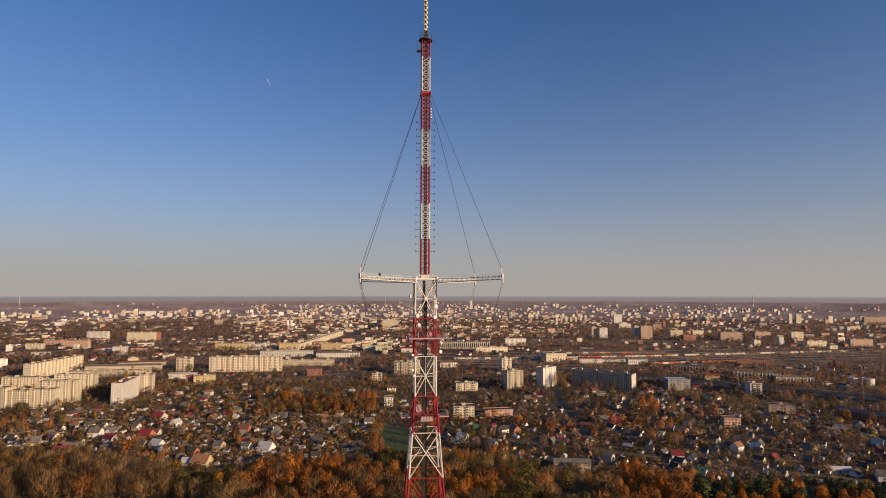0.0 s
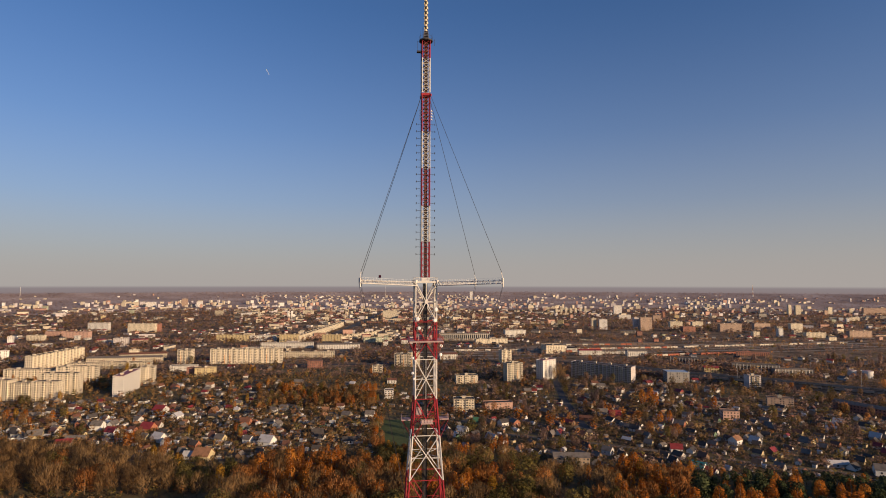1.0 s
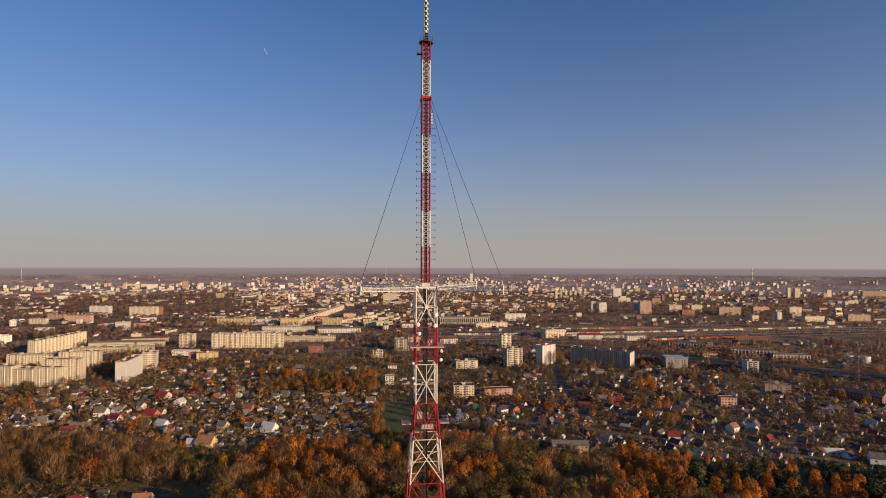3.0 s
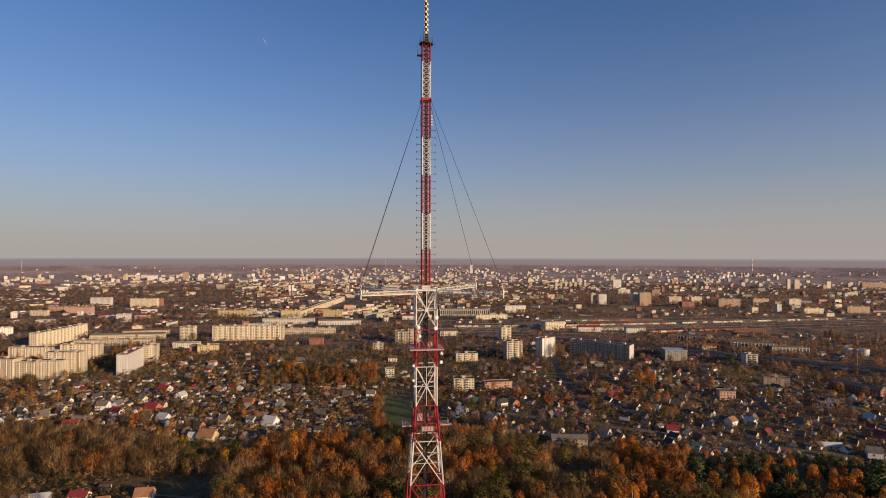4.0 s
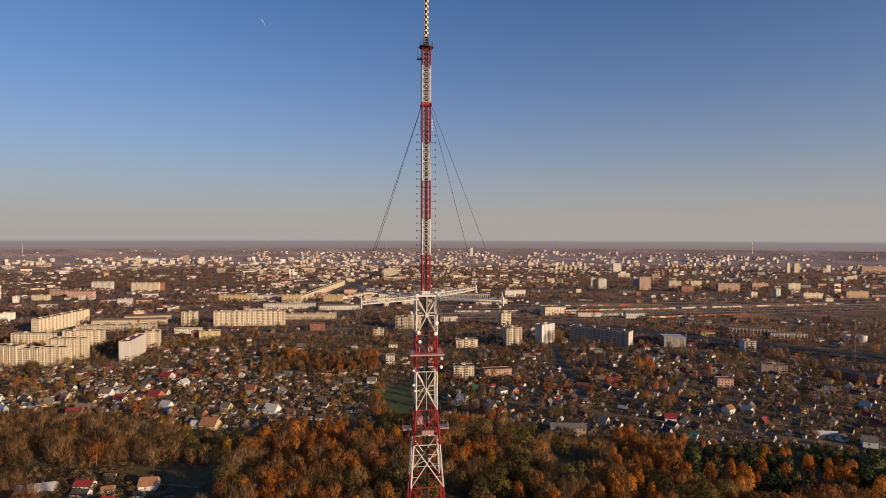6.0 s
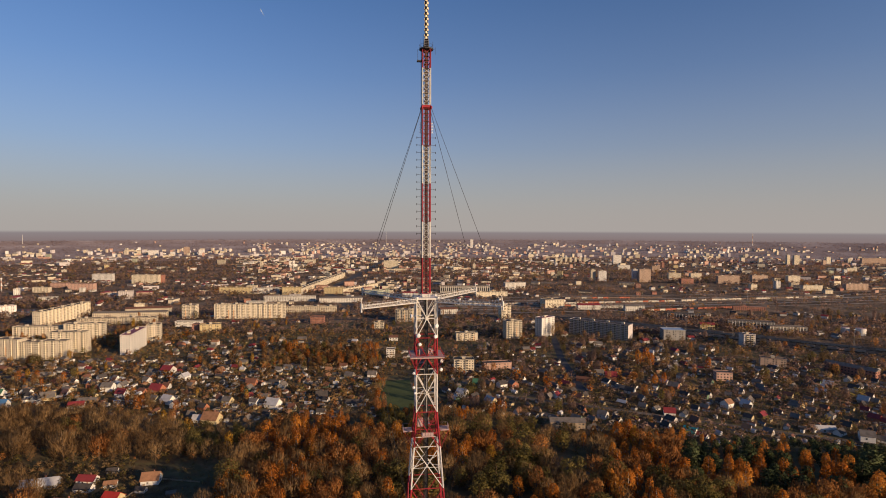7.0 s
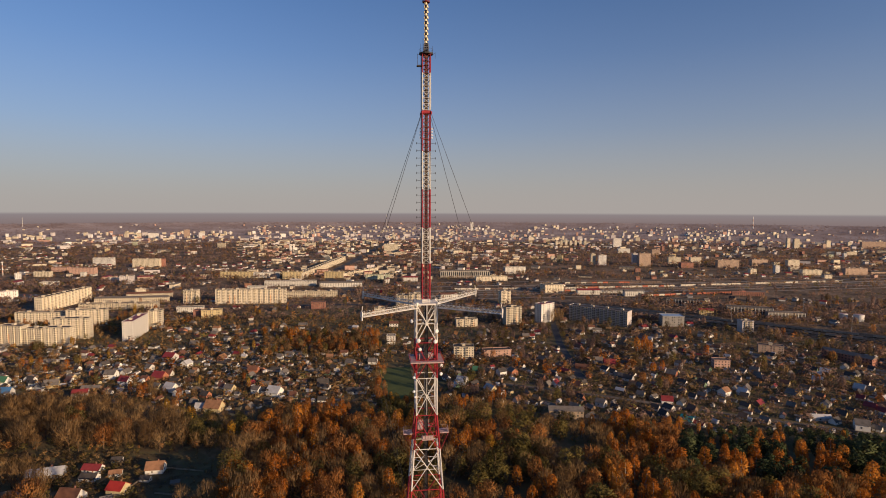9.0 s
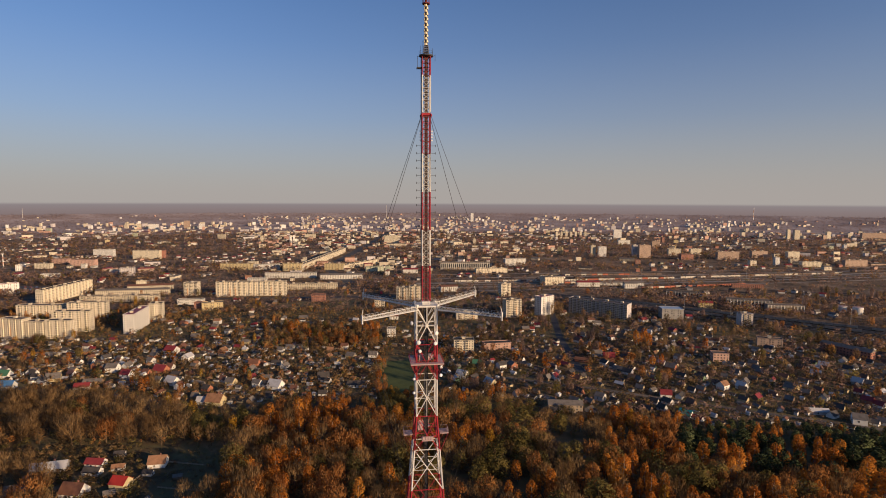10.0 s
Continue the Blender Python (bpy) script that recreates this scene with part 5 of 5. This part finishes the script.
for i in range(44):      # trees and green bushes round the mown field
    if i < 22:
        x, y = spot(rt.uniform(500, 612), rt.uniform(-0.123, -0.104))
        near_wood.add(rt.choice(("orange", "rust", "bare", "olive")), x, y, -0.1, rt.uniform(8, 14), rt.uniform(0.9, 1.3), rt.uniform(0, 6.28))
    else:
        x, y = spot(rt.uniform(478, 508), rt.uniform(-0.115, -0.045))
        near_wood.add(rt.choice(("olive", "olive", "gold")), x, y, -0.1, rt.uniform(6, 10), rt.uniform(1.1, 1.5), rt.uniform(0, 6.28))
for i in range(46):      # tall trees that keep the sun off the cottages' field
    x, y = spot(rt.uniform(285, 335), rt.uniform(-0.415, -0.355))
    near_wood.add(rt.choice(("orange", "rust", "bare", "bare")), x, y, -0.1, rt.uniform(19, 24), rt.uniform(0.9, 1.2), rt.uniform(0, 6.28))
for dx, dy, h in ((10, -15, 24), (17, -13, 26), (22, -20, 23), (7, -20, 18)):      # bare trees added to throw shade on the white block's front
    near_wood.add("bare", 226 + dx, 692 + dy, -0.1, h, 0.8, dx)
for i in range(1750):      # single tall trees and groves between the houses
    grove = i < 190
    s, v = (rt.uniform(-0.33, -0.12), rt.uniform(668, 770)) if grove else (rt.uniform(-0.86, 0.86), rt.uniform(440, 1100))
    x, y = spot(v, s)
    if not grove and -0.4 < s < -0.1 and v < 650 and rt.random() < 0.75:
        continue
    if v < wood_edge(s) or not free(x, y, 0.5) or (not grove and noise.noise(Vector((x * 0.012, y * 0.012, 4.0))) < (0.15 if s < 0 else -0.02)):
        continue
    near_wood.add(rt.choice(("orange", "bare", "bare", "rust", "bare", "orange", "bare", "olive") if grove else ("orange", "bare", "rust", "bare", "scrub", "olive", "gold", "bare") if s < 0 else ("pale", "bare", "scrub", "pale", "scrub", "olive", "bare", "rust")), x, y, -0.1, rt.uniform(9, 16), rt.uniform(0.75, 1.1), rt.uniform(0, 6.28))
near_wood.build("wood", "autumn wood on the slope below the tower")

# garden trees and bushes between the houses
gardens = Wood(32, 2.8, 300, trunks=False)
for i in range(15500):
    s, v = rt.uniform(-0.86, 0.86), math.sqrt(rt.uniform(430 ** 2, 910 ** 2))
    x, y = spot(v, s)
    if v < wood_edge(s) or not free(x, y, 0.5):
        continue
    q = rt.random() + 0.35 * noise.noise(Vector((x * 0.02, y * 0.02, 5.0)))
    grove = -0.33 < s < -0.12 and 668 < v < 770 or noise.noise(Vector((x * 0.008, y * 0.008, 8.0))) > 0.38 and not -0.4 < s < -0.1
    if s > 0:
        q *= 0.88
    kind = "scrub" if q < 0.52 else "bare" if q < 0.72 else "rust" if q < 0.84 else "olive" if q < 1.0 else "orange" if q < 1.14 else "gold"
    if kind in ("rust", "orange", "gold") and rt.random() < (0.7 if s > 0 else 0.45):
        kind = "scrub"
    if s > 0 and kind in ("bare", "scrub") and rt.random() < 0.5:
        kind = "pale"
    elif s < -0.1 and kind == "scrub" and rt.random() < 0.5:
        kind = "bare"
    if grove and rt.random() < 0.5:
        kind = rt.choice(("bare", "rust", "scrub", "bare", "orange"))
    gardens.add(kind, x, y, -0.1, rt.uniform(2.2, 5) * (2.6 if rt.random() < (0.5 if grove else 0.08) else 1), rt.uniform(1.1, 1.8), rt.uniform(0, 6.28))
for i in range(1700):      # bushes round the cottages under the wood
    s, v = rt.uniform(-0.9, -0.36), rt.uniform(300, 400)
    x, y = spot(v, s)
    if clearing(x, y, s, v) and free(x, y, 1.0):
        gardens.add(rt.choice(("scrub", "scrub", "bare", "olive", "scrub")), x, y, -0.1, rt.uniform(1.5, 6) * (0.4 if s > -0.56 else 1), rt.uniform(1.2, 2.0), rt.uniform(0, 6.28))
for i in range(3200):      # undergrowth of the wood
    s, v = rt.uniform(-0.88, 0.88), rt.uniform(290, 520)
    x, y = spot(v, s)
    if v < wood_edge(s) and not clearing(x, y, s, v):
        gardens.add(rt.choice(("scrub", "rust", "bare", "olive", "rust")), x, y, -0.1, rt.uniform(2.5, 7), rt.uniform(1.1, 1.9), rt.uniform(0, 6.28))
for i in range(1500):      # the wood that stands round the tower's foot
    x, y = rt.uniform(-260, 330), rt.uniform(-160, 62)
    if max(abs(x), abs(y)) > 24:
        gardens.add(rt.choice(("bare", "rust", "orange", "olive", "rust")), x, y, -0.1, rt.uniform(9, 16), rt.uniform(0.8, 1.1), rt.uniform(0, 6.28))
for i in range(5200):      # low bushes and hedges in the gardens on the sunny side
    s, v = rt.uniform(0.0, 0.86), rt.uniform(425, 720)
    x, y = spot(v, s)
    if v > wood_edge(s) and free(x, y, 0.3):
        gardens.add(rt.choice(("scrub", "pale", "scrub", "olive", "pale", "scrub")), x, y, -0.1, rt.uniform(1.8, 4.2) * (1.8 if rt.random() < 0.2 else 1), rt.uniform(1.1, 1.7), rt.uniform(0, 6.28))
for i in range(2600):      # fruit trees and hedges between the houses on the far side of the wood
    s, v = rt.uniform(-0.84, -0.1), rt.uniform(470, 690)
    x, y = spot(v, s)
    if v > wood_edge(s) and free(x, y, 0.4):
        gardens.add(rt.choice(("bare", "rust", "bare", "olive", "bare", "rust", "bare", "scrub")), x, y, -0.1, rt.uniform(2, 4.5) * (1.9 if rt.random() < 0.1 else 1), rt.uniform(1.1, 1.6), rt.uniform(0, 6.28))
gardens.build("garden_trees", "bare garden trees and bushes between the houses")


# ---- the town further off ----
rc = random.Random(77)
STYLES = ["pale"] * 4 + ["white"] * 4 + ["khru"] * 4 + ["white_low"] * 4 + ["panel"] * 4 + ["pink"] * 2 + ["red"] * 2 + ["brown"] * 3 + ["yellow"] * 2 + ["grey"] * 2 + ["green_low"]
count = 0
for i in range(4000):
    if count >= 330:
        break
    s, v = rc.uniform(-0.86, 0.86), math.sqrt(rc.uniform(900 ** 2, 3200 ** 2))
    x, y = spot(v, s)
    if v < 1420 and (s > 0.0 or v < 1000 or rc.random() < 0.5):
        continue
    if noise.noise(Vector((x * 0.0026, y * 0.0034, 1.0))) + rc.uniform(-0.12, 0.12) < 0.1:
        continue
    tall = rc.random()
    h = rc.uniform(4, 8) if tall < 0.62 else rc.uniform(8, 13) if tall < 0.93 else rc.uniform(15, 26)
    length, depth = rc.uniform(10, 26) * (2.0 if rc.random() < 0.12 else 1), rc.uniform(9, 12)
    if not free(x, y, length / 2):
        continue
    block(round(x), round(y), rc.choice((-4, -4, 20, 86, -30)) + rc.uniform(-6, 6), length, depth, h, rc.choice(STYLES), 1)
    count += 1

def in_belt(s, v):
    """The belts of bare woodland between the quarters of the town."""
    return -0.68 < s < -0.38 and 1950 + 300 * s < v < 2850 + 600 * (s + 0.5) or 0.24 < s < 0.86 and 1720 < v < 2080 + 300 * math.sin(7 * s)


# the centre and the outer quarters of the town: side tangents, distances, how many, heights, lengths
QUARTERS = [(-0.36, -0.02, 1420, 3150, 520, (5, 8, 9, 13), (9, 30)), (-0.80, -0.34, 2350, 3150, 150, (6, 9, 15), (18, 60)), (-0.02, 0.20, 1500, 3150, 230, (5, 8, 12), (12, 34)),
            (0.20, 0.86, 1650, 3150, 250, (5, 6, 9, 14), (10, 34)), (-0.84, -0.40, 1250, 2300, 90, (4, 6, 9), (12, 40))]
far_set = {k: (Shape(), Shape()) for k in ("white", "pale", "khru", "panel", "brown", "pink", "grey")}
for s0, s1, v0, v1, amount, tall, long_ in QUARTERS:
    for i in range(amount):
        s, v = rc.uniform(s0, s1), math.sqrt(rc.uniform(v0 ** 2, v1 ** 2))
        x, y = spot(v, s)
        if noise.noise(Vector((x * 0.004, y * 0.0045, 2.0))) < -0.12 or in_belt(s, v) or not free(x, y, 6):
            continue
        wall, roof = far_set[rc.choice(("white", "khru", "khru", "pale", "panel", "brown", "pink", "grey"))]
        gable(wall, roof, x, y, -0.3, rc.uniform(*long_), rc.uniform(9, 13), rc.choice(tall) * rc.uniform(0.85, 1.15), rc.choice((-0.07, 0.3, 1.5, -0.5)) + rc.uniform(-0.1, 0.1), rc.uniform(0.6, 2.5))
for i in range(3600):      # beyond 3.2 km
    s, d = rc.uniform(-0.86, 0.86), 3200 / rc.uniform(0.42, 1.0)
    block_row = 0.13 < s < 0.66 and d < 6400 or s < -0.26 and 3450 < d < 4700
    centre = -0.34 < s < 0.13 and d < 6600
    q, z = far_place(d)
    k = q / d
    x, y = spot(q / math.hypot(1, s), s)
    if rc.random() < (0.5 if block_row else 0.25 if centre else 0.9) or noise.noise(Vector((x * 0.003, y * 0.006, 6.0))) < (-0.22 if centre else -0.05):
        continue
    # duller, greyer wall colours imitate the haze over these buildings
    wall, roof = far_set[rc.choice(("white", "panel", "khru", "grey", "pink", "grey", "khru"))]
    gable(wall, roof, x, y, z - 1, rc.uniform(8, 30 if block_row else 24) * k, 13 * k, (rc.choice((9, 14, 14, 24)) if block_row else rc.choice((6, 7, 9, 14, 20))) * k + 1, rc.uniform(-0.3, 0.3) + rc.choice((0, 0, 1.5)), 0.8 * k)
for key, (wall, roof) in far_set.items():
    tagged(part("distant_buildings", wall, WALLS[key]), "pale town buildings far off among bare trees", "buildings", kind="stuff")
    tagged(part("distant_roofs", roof, HOUSE_ROOFS[{"white": 0, "pale": 3, "khru": 1, "panel": 0, "brown": 2, "pink": 4, "grey": 1}[key]][1]), "low roofs of town buildings far off", "roofs", kind="stuff")

for wall, roof in ((1, 0), (3, 1), (1, 3), (0, 2), (3, 0)):
    s_, r_ = Shape(), Shape()
    for i in range(620):
        s, v = rc.uniform(-0.86, 0.86), math.sqrt(rc.uniform(760 ** 2, 3150 ** 2))
        x, y = spot(v, s)
        if noise.noise(Vector((x * 0.0026, y * 0.0034, 1.0))) > 0.05 or noise.noise(Vector((x * 0.0016, y * 0.0045, 12.0))) > 0.16 or in_belt(s, v) or not free(x, y, 5):
            continue
        a, l, w, h = rc.uniform(0, 3.14), rc.uniform(8, 13), rc.uniform(7, 9), rc.uniform(2.8, 4.5)
        gable(s_, r_, x, y, 0, l, w, h, a, 3)
    tagged(part("far_houses", s_, HOUSE_WALLS[wall][1]), "walls of small houses far off among trees", "houses", kind="stuff")
    tagged(part("far_house_roofs", r_, HOUSE_ROOFS[roof][1]), "roofs of small houses far off among trees", "roofs", kind="stuff")

town_trees = Wood(18, 3.1, 500, trunks=False)
for i in range(31000):
    s, v = rc.uniform(-0.88, 0.88), 880 + 2370 * rc.random() ** 1.25
    x, y = spot(v, s)
    if s > -0.06 and 1030 < v < 1430 and rc.random() < 0.7:
        continue
    belt = noise.noise(Vector((x * 0.0016, y * 0.0045, 12.0)))
    if belt < -0.15 and rc.random() < 0.4 or not free(x, y, 1):
        continue
    q = rc.random()
    town_trees.add("pale" if q < 0.74 else "bare" if q < 0.88 else "olive" if q < 0.95 else "rust", x, y, -0.3, rc.uniform(5.5, 10) * (1.6 if belt > 0.12 or in_belt(s, v) else 1), rc.uniform(1.2, 1.8), rc.uniform(0, 6.28))
town_trees.build("town_trees", "brown autumn trees between the town buildings")

# woods past 3.2 km; their haze comes from the twig colour
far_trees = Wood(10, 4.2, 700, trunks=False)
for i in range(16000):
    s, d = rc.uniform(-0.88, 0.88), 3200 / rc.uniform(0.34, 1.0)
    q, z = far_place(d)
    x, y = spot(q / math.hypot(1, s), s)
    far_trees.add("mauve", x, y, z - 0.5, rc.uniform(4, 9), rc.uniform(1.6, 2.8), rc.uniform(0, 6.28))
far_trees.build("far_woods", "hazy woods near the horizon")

# ---- chimneys, masts, yard lamps, cars ----
def chimney(x, y, h, r, far=False):
    thing = new("factory_chimney" if r > 1 else "radio_mast")
    tagged(thing, "tall pale factory chimney on the horizon" if r > 1 else "thin pale lattice mast far off", "chimney" if r > 1 else "mast")
    z0 = land(x, y)
    for i in range(5):
        a, b_ = h * i / 5, h * (i + 1) / 5
        part("shaft_section", Shape().beam((0, 0, a), (0, 0, b_), r * (2 - 0.16 * i), 10, r * (2 - 0.16 * (i + 1))), WALLS["white"] if i % 2 == 0 or r < 1 else WALLS["pink"], thing)
    thing.matrix_basis = pose(x, y, z0 - 0.5)


chimney(2491, 3549, 87, 3.2)
chimney(-93, 4253, 98, 0.9)
chimney(-1061, 1399, 36, 1.6)
chimney(-2441, 3663, 62, 0.9)


def yard_lamp(x, y):
    thing = new("floodlight_mast")
    tagged(thing, "tall grey floodlight mast in the railway yard", "lamp mast", "floodlight masts")
    part("pole", Shape().beam((0, 0, 0), (0, 0, 27), 0.7, 6, 0.35), STEEL, thing)
    head = part("lamp_head", Shape().box((0, 0, 27.3), (2.6, 1.0, 0.7)), STEEL, thing)
    for k in (-0.85, 0, 0.85):
        part("lamp", Shape().box((k, -0.55, 27.2), (0.6, 0.2, 0.5)), DISH, head)
    thing.matrix_basis = pose(x, y, -0.1)


for v_, s_ in ((905, 0.44), (850, 0.525), (950, 0.655), (790, 0.745), (1010, 0.33), (1150, 0.1), (1240, 0.36), (1290, 0.55)):
    yard_lamp(*spot(v_, s_))

CAR_PAINT = [paint("blue_car_paint", (0.10, 0.16, 0.30), 0.1, 0.8, rough=0.3), paint("silver_car_paint", (0.45, 0.45, 0.47), 0.1, 0.8, rough=0.3), paint("dark_car_paint", (0.05, 0.05, 0.06), 0.1, 0.8, rough=0.3), paint("red_car_paint", (0.32, 0.04, 0.03), 0.1, 0.8, rough=0.3)]
BODY = Shape().box((0, 0, 0.62), (4.3, 1.75, 0.62)).mesh("body")
CABIN = Shape().solid([(-1.7, -0.8, 0.93), (1.1, -0.8, 0.93), (1.1, 0.8, 0.93), (-1.7, 0.8, 0.93), (-1.2, -0.68, 1.45), (0.4, -0.68, 1.45), (0.4, 0.68, 1.45), (-1.2, 0.68, 1.45)], [(4, 5, 6, 7), (0, 1, 5, 4), (1, 2, 6, 5), (2, 3, 7, 6), (3, 0, 4, 7)]).mesh("cabin")
WHEEL = Shape().beam((0, -0.1, 0), (0, 0.1, 0), 0.64, 10).mesh("wheel")
for i in range(32):
    thing = new("car")
    k = rc.choice((0, 1, 1, 2, 3))
    tagged(thing, ("blue", "silver", "dark", "red")[k] + " car standing in the car park", "car", "parked cars")
    v_, s_ = 1085 + (i % 4) * 16 + rc.uniform(-1, 1), -0.815 + (i // 4) * 0.0105
    x, y = spot(v_, s_)
    thing.matrix_basis = pose(x, y, 0.1, 0, 0, 60 + rc.uniform(-4, 4))
    part("body", BODY, CAR_PAINT[k], thing)
    part("cabin", CABIN, GLASS, thing)
    for wx in (-1.35, 1.35):
        for wy in (-0.8, 0.8):
            part("wheel", WHEEL, DARK, thing).location = (wx, wy, 0.32)

# a short vapour trail high in the sky
trail = Shape().beam((-1019, 4112, 1799), (-997, 4132, 1758), 3.5, 6, 1)
tagged(part("vapour_trail", trail, DISH), "short white vapour trail high in the sky", "vapour trail", kind="structure")


def fence(x0, y0, x1, y1):
    thing = new("garden_fence")
    tagged(thing, "weathered board fence round a cottage garden", "fence", "garden fences")
    a, b_ = Vector((x0, y0, 0)), Vector((x1, y1, 0))
    n = max(2, int((b_ - a).length / 3))
    post = Shape().box((0, 0, 0.75), (0.14, 0.14, 1.5)).mesh("post")
    turn = math.degrees(math.atan2(y1 - y0, x1 - x0))
    for i in range(n + 1):
        c = a.lerp(b_, i / n)
        part("post", post, WALLS["shed"], thing).matrix_basis = pose(c.x, c.y, -0.05, 0, 0, turn)
    mid = (a + b_) / 2
    for z in (0.55, 1.1):
        part("board", Shape().box((0, 0, 0), ((b_ - a).length, 0.05, 0.42)), WALLS["shed"], thing).matrix_basis = pose(mid.x, mid.y, z, 0, 0, turn)


for x0, y0, x1, y1 in ((-215, 190, -180, 182), (-180, 182, -172, 214), (-172, 214, -140, 206), (-160, 178, -126, 170), (-126, 170, -120, 200), (-210, 160, -176, 154)):
    fence(x0, y0, x1, y1)
